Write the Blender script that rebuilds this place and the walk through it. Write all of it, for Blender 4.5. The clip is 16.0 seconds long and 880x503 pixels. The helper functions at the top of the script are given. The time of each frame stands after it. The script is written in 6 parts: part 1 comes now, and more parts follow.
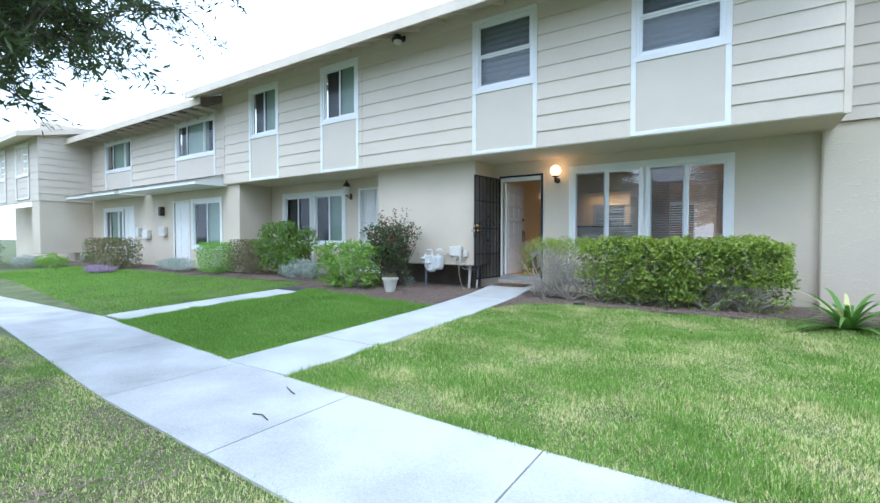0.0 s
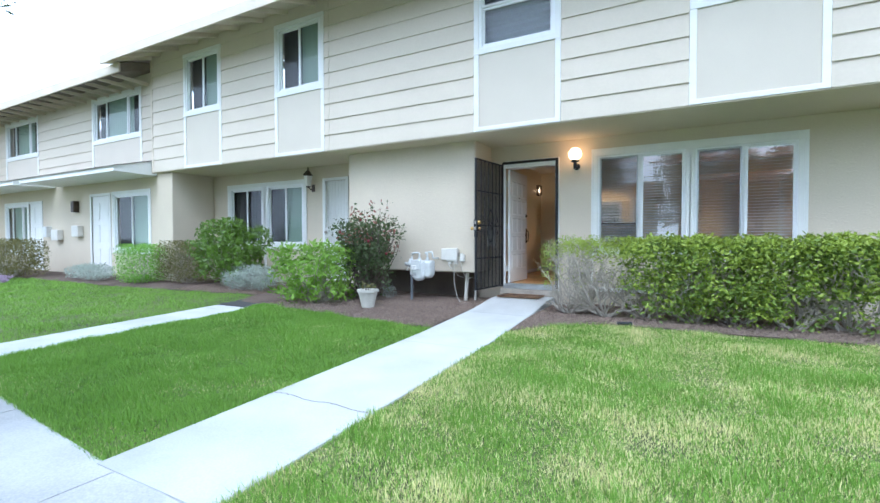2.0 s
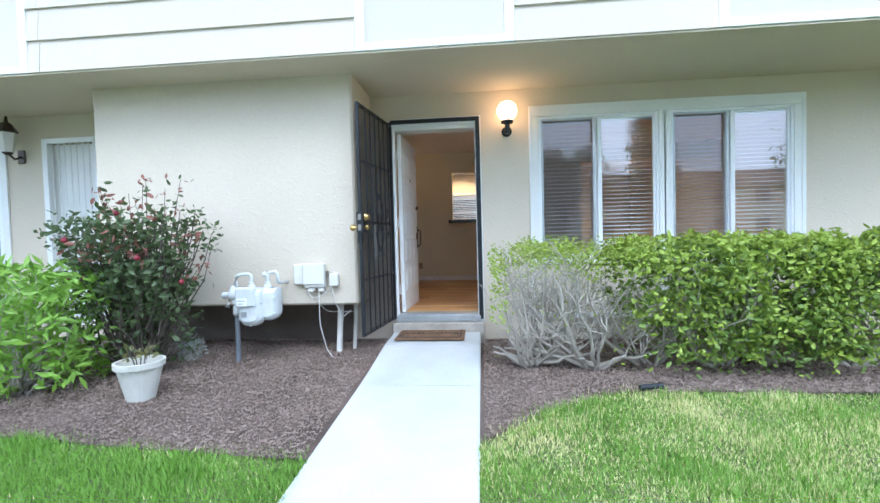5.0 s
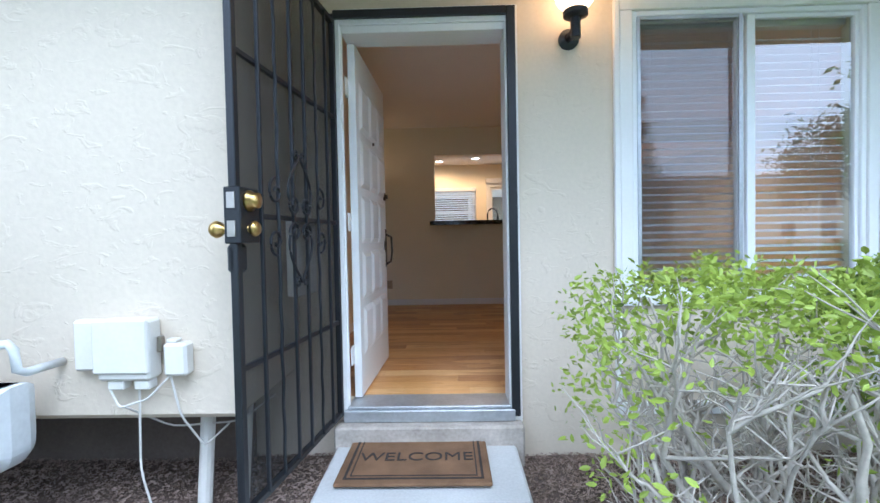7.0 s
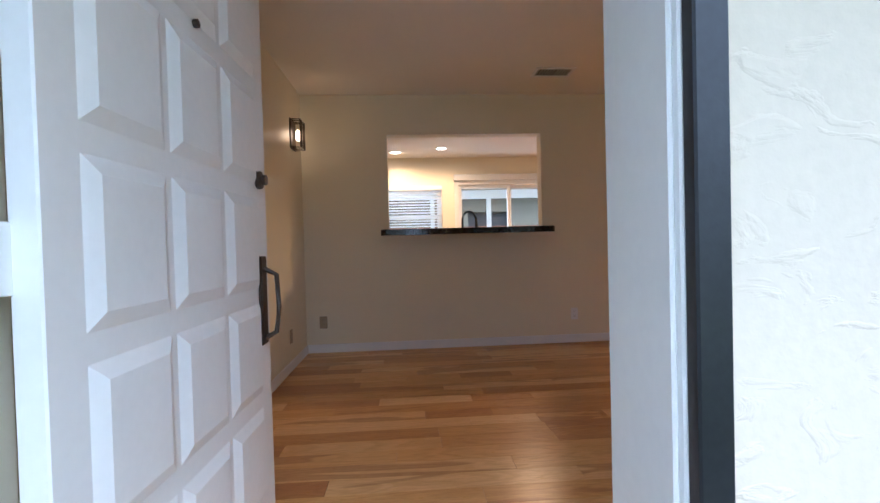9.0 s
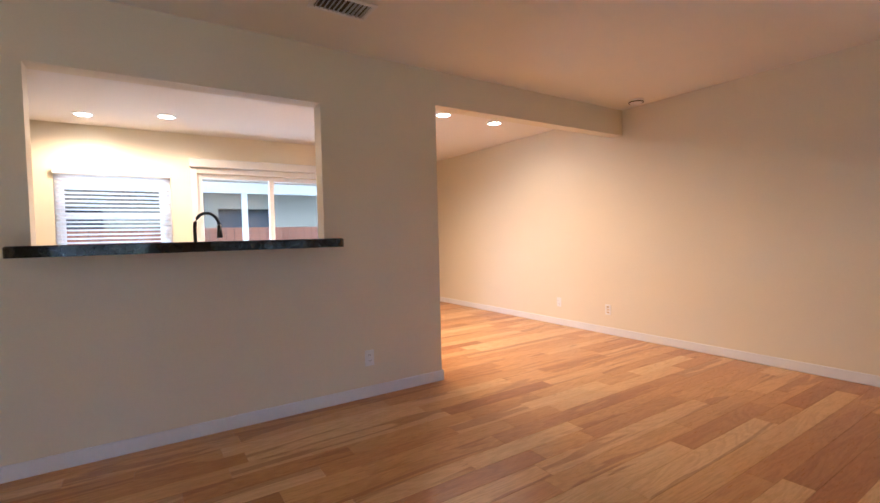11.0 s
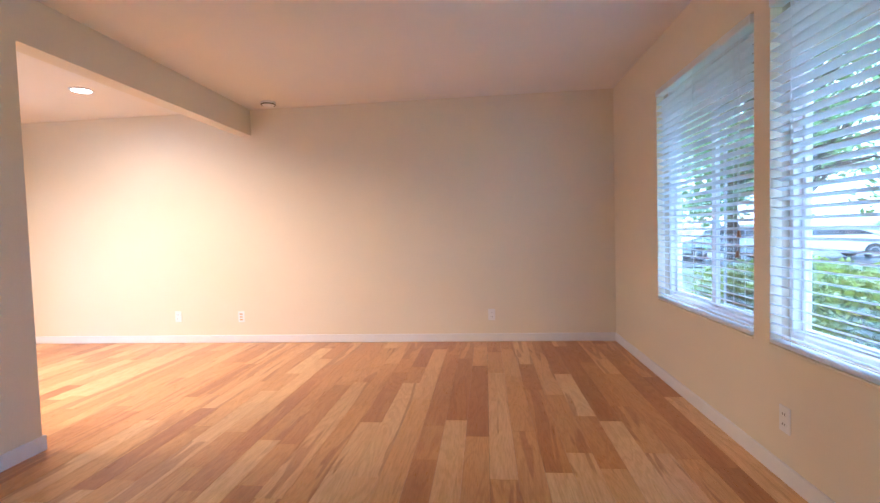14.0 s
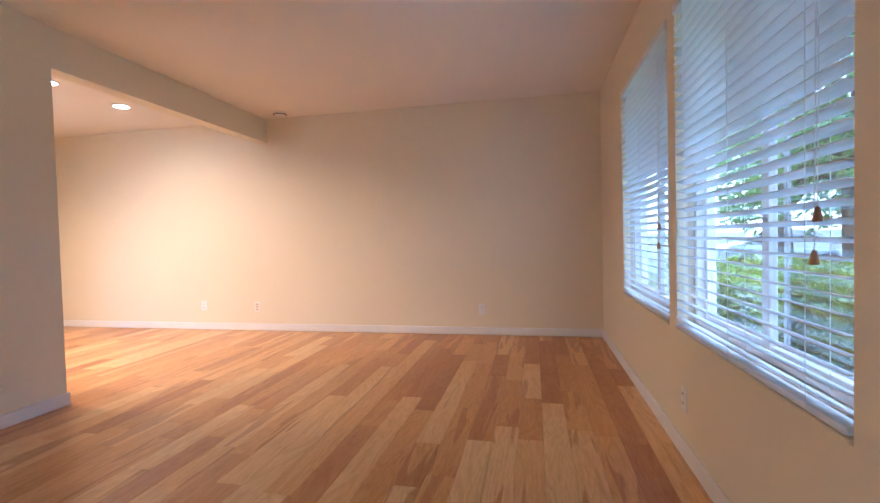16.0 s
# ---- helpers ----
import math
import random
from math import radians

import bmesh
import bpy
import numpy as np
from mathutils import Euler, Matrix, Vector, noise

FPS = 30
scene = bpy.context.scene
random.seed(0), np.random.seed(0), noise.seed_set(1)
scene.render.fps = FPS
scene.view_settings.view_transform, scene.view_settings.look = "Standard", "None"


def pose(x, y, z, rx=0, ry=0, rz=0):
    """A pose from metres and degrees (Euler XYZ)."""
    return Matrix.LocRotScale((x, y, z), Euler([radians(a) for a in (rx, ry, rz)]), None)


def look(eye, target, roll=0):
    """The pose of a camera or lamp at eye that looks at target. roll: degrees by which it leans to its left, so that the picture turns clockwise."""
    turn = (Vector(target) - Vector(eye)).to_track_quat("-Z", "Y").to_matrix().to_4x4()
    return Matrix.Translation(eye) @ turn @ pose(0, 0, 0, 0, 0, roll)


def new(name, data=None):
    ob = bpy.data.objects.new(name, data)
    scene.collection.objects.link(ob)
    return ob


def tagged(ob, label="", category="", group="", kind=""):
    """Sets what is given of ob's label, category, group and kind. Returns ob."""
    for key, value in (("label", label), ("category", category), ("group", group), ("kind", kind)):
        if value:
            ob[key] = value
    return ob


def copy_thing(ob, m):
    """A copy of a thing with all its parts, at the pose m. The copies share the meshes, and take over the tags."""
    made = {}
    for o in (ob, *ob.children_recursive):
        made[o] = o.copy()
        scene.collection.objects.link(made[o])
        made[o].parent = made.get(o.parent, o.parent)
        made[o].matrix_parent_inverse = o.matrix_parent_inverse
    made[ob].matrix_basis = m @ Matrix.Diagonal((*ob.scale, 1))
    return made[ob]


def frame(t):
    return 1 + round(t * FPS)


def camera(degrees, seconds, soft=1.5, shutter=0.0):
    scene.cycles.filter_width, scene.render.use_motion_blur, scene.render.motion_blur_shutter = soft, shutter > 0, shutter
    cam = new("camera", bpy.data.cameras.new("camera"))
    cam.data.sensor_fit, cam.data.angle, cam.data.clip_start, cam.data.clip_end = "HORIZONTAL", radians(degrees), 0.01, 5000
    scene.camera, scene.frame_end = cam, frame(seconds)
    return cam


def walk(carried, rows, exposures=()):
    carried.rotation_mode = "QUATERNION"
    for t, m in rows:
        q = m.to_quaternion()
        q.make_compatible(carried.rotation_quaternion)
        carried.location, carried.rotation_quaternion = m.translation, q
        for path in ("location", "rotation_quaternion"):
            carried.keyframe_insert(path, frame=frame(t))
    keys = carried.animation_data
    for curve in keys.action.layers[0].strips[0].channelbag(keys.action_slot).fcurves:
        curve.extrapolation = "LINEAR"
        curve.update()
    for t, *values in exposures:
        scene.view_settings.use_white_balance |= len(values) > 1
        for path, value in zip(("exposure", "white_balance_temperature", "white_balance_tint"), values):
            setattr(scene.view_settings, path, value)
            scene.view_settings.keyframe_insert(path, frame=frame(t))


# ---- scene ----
cam = camera(88.4, 16.0)
PATH = [
    (0, (3.851, -8.955, 0.783), (2.751, -7.285, 0.728), -0.0),
    (0.5, (3.499, -8.624, 0.847), (2.421, -6.941, 0.783), -0.0),
    (1, (3.08, -8.306, 0.842), (2.01, -6.617, 0.776), -0.2),
    (1.5, (2.686, -7.941, 0.774), (1.635, -6.24, 0.724), -0.1),
    (2, (2.323, -7.593, 0.756), (1.38, -5.83, 0.709), -0.1),
    (2.5, (1.954, -7.227, 0.745), (1.192, -5.378, 0.713), -0.2),
    (3, (1.599, -6.807, 0.721), (0.941, -4.919, 0.685), -0.1),
    (3.5, (1.208, -6.411, 0.754), (0.704, -4.476, 0.71), -0.3),
    (4, (0.98, -5.948, 0.839), (0.624, -3.981, 0.764), -0.3),
    (4.2, (0.891, -5.773, 0.849), (0.568, -3.8, 0.774), -0.7),
    (6.3, (0.16, -3.358, 0.864), (0.111, -1.359, 0.807), -1.2),
    (6.5, (0.168, -3.107, 0.878), (0.115, -1.109, 0.822), -1.2),
    (7, (0.14, -2.466, 0.905), (0.098, -0.468, 0.853), -1.1),
    (7.5, (0.1, -1.872, 0.944), (0.076, 0.127, 0.893), -0.3),
    (8, (0.084, -1.401, 0.948), (0.055, 0.599, 0.914), -0.9),
    (10.3, (0.296, 0.386, 1.106), (0.986, 2.262, 1.035), -1.4),
    (10.5, (0.333, 0.513, 1.099), (1.131, 2.346, 1.029), -1.4),
    (11, (0.417, 0.813, 1.159), (1.513, 2.484, 1.089), -1.4),
    (11.5, (0.468, 1.064, 1.171), (1.876, 2.482, 1.099), -1.4),
    (12, (0.443, 1.299, 1.155), (1.982, 2.575, 1.083), -1.3),
    (12.5, (0.323, 1.468, 1.144), (2.071, 2.438, 1.075), -0.9),
    (13, (0.241, 1.522, 1.105), (2.165, 2.062, 1.035), -1.5),
    (13.5, (0.208, 1.461, 1.108), (2.19, 1.715, 1.029), -1.6),
    (14, (0.204, 1.414, 1.119), (2.192, 1.614, 1.034), -1.7),
    (14.5, (0.196, 1.243, 1.115), (2.172, 1.54, 1.036), -1.7),
    (15, (0.172, 1.067, 1.105), (2.138, 1.428, 1.034), -1.8),
    (15.5, (0.11, 0.884, 1.074), (2.072, 1.268, 1.012), -1.9),
    (16, (0.015, 0.81, 1.033), (1.971, 1.221, 0.975), -1.4),
]
walk(cam, [(t, look(eye, target, roll)) for t, eye, target, roll in PATH],
     [(0, -0.41, 5300, 10), (2.0, -0.17, 5350, 10), (3.5, 0.05, 5300, 10), (6.3, 0.14, 5200, 11), (7.3, 0.22, 5150, 11), (8.0, 0.45, 5150, 12), (10.3, 1.05, 4800, 12), (11.0, 1.32, 4700, 12), (11.5, 1.53, 4550, 12), (12.5, 1.78, 4350, 12), (13.2, 1.85, 4300, 12), (14.5, 1.73, 4350, 12), (16, 1.55, 4450, 12)])

# ---- world, sun, lamps ----
world = bpy.data.worlds.new("world")
scene.world = world
world.use_nodes = True
wn = world.node_tree.nodes
sky = wn.new("ShaderNodeTexSky")
sky.sky_type = "NISHITA"
sky.sun_disc = False
sky.sun_elevation, sky.sun_rotation = radians(52), radians(200)
sky.air_density, sky.dust_density, sky.ozone_density = 1.0, 6.0, 0.6
haze = wn.new("ShaderNodeMixRGB")
haze.inputs[0].default_value = 0.8
haze.inputs[2].default_value = (20.0, 22.2, 24.2, 1)
world.node_tree.links.new(sky.outputs[0], haze.inputs[1])
world.node_tree.links.new(haze.outputs[0], wn["Background"].inputs[0])
wn["Background"].inputs[1].default_value = 0.15

sun = new("sun", bpy.data.lights.new("sun", "SUN"))
sun.data.energy, sun.data.angle, sun.data.color = 1.5, radians(25), (1.0, 0.96, 0.9)
sun.matrix_world = look((0, 0, 0), (-0.25, 0.62, -0.85))

# The cans at x 1.71 and 2.44 are unseen additions that brighten the rooms.
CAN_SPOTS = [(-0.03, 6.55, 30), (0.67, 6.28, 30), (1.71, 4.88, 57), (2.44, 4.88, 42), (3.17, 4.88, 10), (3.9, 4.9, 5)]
CEIL = 2.456
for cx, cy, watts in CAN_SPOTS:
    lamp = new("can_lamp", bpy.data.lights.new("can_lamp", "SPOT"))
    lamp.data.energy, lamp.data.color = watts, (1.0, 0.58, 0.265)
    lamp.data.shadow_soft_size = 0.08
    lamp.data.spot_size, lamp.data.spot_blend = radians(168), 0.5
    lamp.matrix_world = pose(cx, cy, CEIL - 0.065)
porch = new("porch_lamp", bpy.data.lights.new("porch_lamp", "POINT"))
porch.data.energy, porch.data.color, porch.data.shadow_soft_size = 1.7, (1.0, 0.40, 0.12), 0.1
sconce_lamp = new("sconce_lamp", bpy.data.lights.new("sconce_lamp", "POINT"))
sconce_lamp.data.energy, sconce_lamp.data.color, sconce_lamp.data.shadow_soft_size = 0.8, (1.0, 0.6, 0.3), 0.03
sconce_lamp.matrix_world = pose(-0.79, 3.5, 2.0)
porch.matrix_world = pose(0.797, -0.14, 2.145)


# ---- materials ----
def mat(name, c, rough=0.6, metal=0.0, var=0.1, scale=2.0, fine=60.0, bump=0.1, dist=0.004, rand=0.0, spec=0.5, stretch=(1, 1, 1), island=0.0, tint=None):
    m = bpy.data.materials.new(name)
    m.use_nodes = True
    nt = m.node_tree
    n, ln = nt.nodes, nt.links
    p = n["Principled BSDF"]
    p.inputs["Roughness"].default_value, p.inputs["Metallic"].default_value = rough, metal
    p.inputs["Specular IOR Level"].default_value = spec
    tc, mp = n.new("ShaderNodeTexCoord"), n.new("ShaderNodeMapping")
    mp.inputs["Scale"].default_value = stretch
    ln.new(tc.outputs["Object"], mp.inputs["Vector"])
    a, b = n.new("ShaderNodeTexNoise"), n.new("ShaderNodeTexNoise")
    a.inputs["Scale"].default_value, a.inputs["Detail"].default_value = scale, 4
    b.inputs["Scale"].default_value, b.inputs["Detail"].default_value = fine, 3
    for q in (a, b):
        ln.new(mp.outputs[0], q.inputs["Vector"])
    add = n.new("ShaderNodeMath")
    add.operation = "ADD"
    ln.new(a.outputs["Fac"], add.inputs[0])
    half = n.new("ShaderNodeMath")
    half.operation = "MULTIPLY"
    half.inputs[1].default_value = 0.5
    ln.new(b.outputs["Fac"], half.inputs[0])
    ln.new(half.outputs[0], add.inputs[1])
    last = add.outputs[0]
    for amount, kind, out in ((rand, "ShaderNodeObjectInfo", "Random"), (island, "ShaderNodeNewGeometry", "Random Per Island")):
        if amount:
            info, ma = n.new(kind), n.new("ShaderNodeMath")
            ma.operation = "MULTIPLY_ADD"
            ma.inputs[1].default_value = amount
            ln.new(info.outputs[out], ma.inputs[0])
            ln.new(last, ma.inputs[2])
            last = ma.outputs[0]
    ramp = n.new("ShaderNodeValToRGB")
    e = ramp.color_ramp.elements
    e[0].position, e[1].position = 0.45, min(1.0, 1.05 + (rand + island) * 0.6)
    d = tint or c
    e[0].color = (*[max(0.0, x * (1 - var)) for x in c], 1)
    e[1].color = (*[min(1.0, x * (1 + var)) for x in d], 1)
    ln.new(last, ramp.inputs[0])
    ln.new(ramp.outputs[0], p.inputs["Base Color"])
    if bump:
        bp = n.new("ShaderNodeBump")
        bp.inputs["Strength"].default_value, bp.inputs["Distance"].default_value = bump, dist
        ln.new(b.outputs["Fac"], bp.inputs["Height"])
        ln.new(bp.outputs[0], p.inputs["Normal"])
    return m


def glow(name, c, strength):
    m = bpy.data.materials.new(name)
    m.use_nodes = True
    p = m.node_tree.nodes["Principled BSDF"]
    p.inputs["Base Color"].default_value = (0.9, 0.88, 0.84, 1)
    p.inputs["Emission Color"].default_value = (*c, 1)
    p.inputs["Emission Strength"].default_value = strength
    return m


def clear(name, c, ior, gloss=0.0, see=1.0):
    """Thin glass: clear straight through, with a mirror gloss by Fresnel."""
    m = bpy.data.materials.new(name)
    m.use_nodes = True
    n, ln = m.node_tree.nodes, m.node_tree.links
    n.remove(n["Principled BSDF"])
    tr, gl, fr, mx = n.new("ShaderNodeBsdfTransparent"), n.new("ShaderNodeBsdfGlossy"), n.new("ShaderNodeLayerWeight"), n.new("ShaderNodeMixShader")
    tr.inputs["Color"].default_value = (*c, 1)
    gl.inputs["Roughness"].default_value = gloss
    fr.inputs["Blend"].default_value = 0.5
    power, scale = n.new("ShaderNodeMath"), n.new("ShaderNodeMath")
    power.operation, scale.operation = "POWER", "MULTIPLY_ADD"
    power.inputs[1].default_value = 5.0
    r0 = ((ior - 1) / (ior + 1)) ** 2
    scale.inputs[1].default_value, scale.inputs[2].default_value = 1 - r0, r0
    ln.new(fr.outputs["Facing"], power.inputs[0])
    ln.new(power.outputs[0], scale.inputs[0])
    ln.new(scale.outputs[0], mx.inputs[0])
    ln.new(tr.outputs[0], mx.inputs[1])
    ln.new(gl.outputs[0], mx.inputs[2])
    ln.new(mx.outputs[0], n["Material Output"].inputs["Surface"])
    return m


def screen_mat(name, c, open_part):
    m = bpy.data.materials.new(name)
    m.use_nodes = True
    n, ln = m.node_tree.nodes, m.node_tree.links
    p = n["Principled BSDF"]
    p.inputs["Base Color"].default_value, p.inputs["Roughness"].default_value = (*c, 1), 0.6
    tc, wv, wv2, mul = n.new("ShaderNodeTexCoord"), n.new("ShaderNodeTexNoise"), n.new("ShaderNodeMath"), n.new("ShaderNodeMath")
    wv.inputs["Scale"].default_value = 900
    ln.new(tc.outputs["Object"], wv.inputs["Vector"])
    wv2.operation, mul.operation = "SUBTRACT", "MULTIPLY_ADD"
    ln.new(wv.outputs["Fac"], wv2.inputs[0])
    wv2.inputs[1].default_value = 0.5
    mul.inputs[1].default_value, mul.inputs[2].default_value = 0.5, 1 - open_part
    ln.new(wv2.outputs[0], mul.inputs[0])
    ln.new(mul.outputs[0], p.inputs["Alpha"])
    return m


def leaf_mat(name, dark, light, rough=0.45, through_light=0.25, scale=1.5):
    m = mat(name, dark, rough, var=0.15, scale=scale, fine=9, bump=0, island=0.9, tint=light)
    n, ln = m.node_tree.nodes, m.node_tree.links
    p, t, mx = n["Principled BSDF"], n.new("ShaderNodeBsdfTranslucent"), n.new("ShaderNodeMixShader")
    mx.inputs[0].default_value = through_light
    col = p.inputs["Base Color"].links[0].from_socket
    ln.new(col, t.inputs["Color"])
    ln.new(p.outputs[0], mx.inputs[1])
    ln.new(t.outputs[0], mx.inputs[2])
    ln.new(mx.outputs[0], n["Material Output"].inputs["Surface"])
    return m


def stucco_mat(name, c, var=0.07):
    m = mat(name, c, 0.9, var=var, scale=0.8, fine=45, bump=0.25, dist=0.004, spec=0.2)
    n, ln = m.node_tree.nodes, m.node_tree.links
    p = n["Principled BSDF"]
    small = p.inputs["Normal"].links[0].from_node
    tc, vo, ramp, bp = n.new("ShaderNodeTexCoord"), n.new("ShaderNodeTexNoise"), n.new("ShaderNodeValToRGB"), n.new("ShaderNodeBump")
    mp = n.new("ShaderNodeMapping")
    mp.inputs["Scale"].default_value = (1, 1, 1.7)
    ln.new(tc.outputs["Object"], mp.inputs["Vector"])
    vo.inputs["Scale"].default_value, vo.inputs["Detail"].default_value, vo.inputs["Distortion"].default_value = 9, 5, 1.2
    ln.new(mp.outputs[0], vo.inputs["Vector"])
    ramp.color_ramp.elements[0].position, ramp.color_ramp.elements[1].position = 0.57, 0.66
    ln.new(vo.outputs["Fac"], ramp.inputs[0])
    bp.inputs["Strength"].default_value, bp.inputs["Distance"].default_value = 0.3, 0.006
    ln.new(ramp.outputs[0], bp.inputs["Height"])
    ln.new(small.outputs[0], bp.inputs["Normal"])
    ln.new(bp.outputs[0], p.inputs["Normal"])
    return m


def wood_mat(name, tones, heart, rough=0.3):
    """Plank wood: a tone for each board, red heartwood bands along some boards, arched rings and fine grain."""
    m = bpy.data.materials.new(name)
    m.use_nodes = True
    n, ln = m.node_tree.nodes, m.node_tree.links
    p = n["Principled BSDF"]

    def calc(op, a, b, c=None):
        q = n.new("ShaderNodeMath")
        q.operation = op
        for k, v in enumerate((a, b, c)):
            if v is None:
                continue
            if isinstance(v, (int, float)):
                q.inputs[k].default_value = v
            else:
                ln.new(v, q.inputs[k])
        return q.outputs[0]

    def grain(stretch, scale, detail, twist):
        mp, tx = n.new("ShaderNodeMapping"), n.new("ShaderNodeTexNoise")
        mp.inputs["Scale"].default_value = stretch
        ln.new(shifted.outputs[0], mp.inputs["Vector"])
        ln.new(mp.outputs[0], tx.inputs["Vector"])
        tx.inputs["Scale"].default_value, tx.inputs["Detail"].default_value, tx.inputs["Distortion"].default_value = scale, detail, twist
        return tx.outputs["Fac"]

    def blend(kind, fac, a, b):
        q = n.new("ShaderNodeMixRGB")
        q.blend_type = kind
        for k, v in enumerate((fac, a, b)):
            if isinstance(v, (int, float)):
                q.inputs[k].default_value = v
            elif isinstance(v, tuple):
                q.inputs[k].default_value = (*v, 1)
            else:
                ln.new(v, q.inputs[k])
        return q.outputs[0]

    def step(v, lo, hi, a=(0, 0, 0), b=(1, 1, 1)):
        q = n.new("ShaderNodeValToRGB")
        e = q.color_ramp.elements
        e[0].position, e[1].position = lo, hi
        e[0].color, e[1].color = (*a, 1), (*b, 1)
        ln.new(v, q.inputs[0])
        return q.outputs[0]

    tc, info, cmb, shifted = n.new("ShaderNodeTexCoord"), n.new("ShaderNodeObjectInfo"), n.new("ShaderNodeCombineXYZ"), n.new("ShaderNodeVectorMath")
    rnd_ = info.outputs["Random"]
    far = calc("MULTIPLY", rnd_, 53.0)
    for k in range(3):
        ln.new(far, cmb.inputs[k])
    ln.new(tc.outputs["Object"], shifted.inputs[0])
    ln.new(cmb.outputs[0], shifted.inputs[1])
    broad = grain((0.55, 6.0, 6.0), 1.6, 2, 0.8)
    rings = grain((0.8, 5.0, 5.0), 1.2, 2, 1.2)
    fine = grain((1.2, 16.0, 16.0), 12, 4, 0.5)
    ramp = n.new("ShaderNodeValToRGB")
    e = ramp.color_ramp.elements
    e[0].position, e[0].color = 0.0, (*tones[0], 1)
    e[1].position, e[1].color = 1.0, (*tones[-1], 1)
    for k, pos in ((1, 0.2), (2, 0.55)):
        e.new(pos).color = (*tones[k], 1)
    ln.new(calc("ADD", rnd_, calc("MULTIPLY", calc("SUBTRACT", broad, 0.5), 0.35)), ramp.inputs[0])
    other = calc("FRACT", calc("MULTIPLY", rnd_, 17.3), 0.0)
    band = calc("MULTIPLY", step(broad, 0.535, 0.57), calc("MULTIPLY", step(other, 0.4, 0.6), 0.6))
    col = blend("MIX", band, ramp.outputs[0], heart)
    waves = calc("MULTIPLY_ADD", calc("SINE", calc("MULTIPLY", rings, 60.0), 0.0), 0.5, 0.5)
    col = blend("MULTIPLY", calc("MULTIPLY", step(waves, 0.35, 0.95), 0.3), col, (0.72, 0.58, 0.45))
    col = blend("MULTIPLY", calc("MULTIPLY", step(fine, 0.42, 0.66), 0.45), col, (0.70, 0.58, 0.48))
    ln.new(col, p.inputs["Base Color"])
    ln.new(calc("MULTIPLY_ADD", fine, 0.16, rough - 0.08), p.inputs["Roughness"])
    bp = n.new("ShaderNodeBump")
    bp.inputs["Strength"].default_value, bp.inputs["Distance"].default_value = 0.06, 0.002
    ln.new(fine, bp.inputs["Height"])
    ln.new(bp.outputs[0], p.inputs["Normal"])
    return m


STUCCO = stucco_mat("stucco", (0.64, 0.565, 0.455))
SIDING = mat("siding_paint", (0.63, 0.565, 0.47), 0.7, var=0.05, scale=0.7, fine=30, bump=0.1, rand=0.15)
PANEL = mat("panel_paint", (0.63, 0.575, 0.49), 0.85, var=0.04, scale=1.2, fine=80, bump=0.2)
WHITE = mat("white_paint", (0.80, 0.80, 0.78), 0.45, var=0.04, scale=3, fine=50, bump=0.05)
VINYL = mat("white_vinyl", (0.84, 0.85, 0.86), 0.3, var=0.03, scale=4, fine=40, bump=0.0)
TRIM = mat("baseboard_paint", (0.86, 0.86, 0.86), 0.4, var=0.03, scale=4, fine=40, bump=0.03)
WALLIN = mat("interior_paint", (0.83, 0.76, 0.59), 0.5, var=0.03, scale=0.9, fine=120, bump=0.12, dist=0.002)
CEILM = mat("ceiling_paint", (0.88, 0.84, 0.77), 0.85, var=0.03, scale=0.7, fine=140, bump=0.15, dist=0.002)
ROOFM = mat("roof_shingle", (0.16, 0.13, 0.11), 0.9, var=0.3, scale=3, fine=40, bump=0.5)
FASCIA = mat("fascia_paint", (0.66, 0.58, 0.47), 0.6, var=0.08, scale=2, fine=40, bump=0.1)
CONC = mat("concrete", (0.44, 0.44, 0.435), 0.85, var=0.34, scale=1.3, fine=90, bump=0.25, dist=0.003, rand=0.12)
CONCPALE = mat("pale_concrete", (0.52, 0.53, 0.52), 0.85, var=0.18, scale=1.5, fine=90, bump=0.25, dist=0.003, rand=0.1)
CONCMID = mat("rough_concrete", (0.42, 0.38, 0.33), 0.9, var=0.3, scale=7, fine=60, bump=0.5)
# Concrete darkened so that the bay's shade is in its colour.
CONCDK = mat("shaded_foundation_concrete", (0.15, 0.12, 0.10), 0.9, var=0.25, scale=2, fine=60, bump=0.3)
SOIL = mat("lawn_soil", (0.055, 0.075, 0.025), 0.95, var=0.5, scale=1.3, fine=50, bump=0.5, tint=(0.12, 0.14, 0.05))
MULCH = mat("mulch_bed", (0.135, 0.098, 0.078), 0.95, var=0.4, scale=2, fine=140, bump=0.8, dist=0.015)
CHIP = mat("mulch_chip", (0.10, 0.062, 0.045), 0.9, var=0.3, scale=1.2, fine=60, bump=0.2, island=0.9, tint=(0.25, 0.19, 0.155))
IRON = mat("black_iron", (0.02, 0.022, 0.026), 0.4, 0.3, var=0.3, scale=4, fine=70, bump=0.1)
SCREEN = screen_mat("mesh_screen", (0.014, 0.015, 0.017), 0.36)
FLYMESH = screen_mat("fly_mesh", (0.05, 0.05, 0.055), 0.62)
BRASS = mat("worn_brass", (0.55, 0.38, 0.14), 0.28, 1.0, var=0.25, scale=12, fine=60, bump=0.05)
STEEL = mat("lock_steel", (0.4, 0.37, 0.33), 0.3, 1.0, var=0.1, scale=9, fine=60, bump=0.0)
BRONZE = mat("dark_bronze", (0.06, 0.045, 0.035), 0.4, 0.6, var=0.3, scale=9, fine=60, bump=0.05)
GALV = mat("weathered_aluminium", (0.48, 0.5, 0.52), 0.45, 0.7, var=0.2, scale=6, fine=60, bump=0.1)
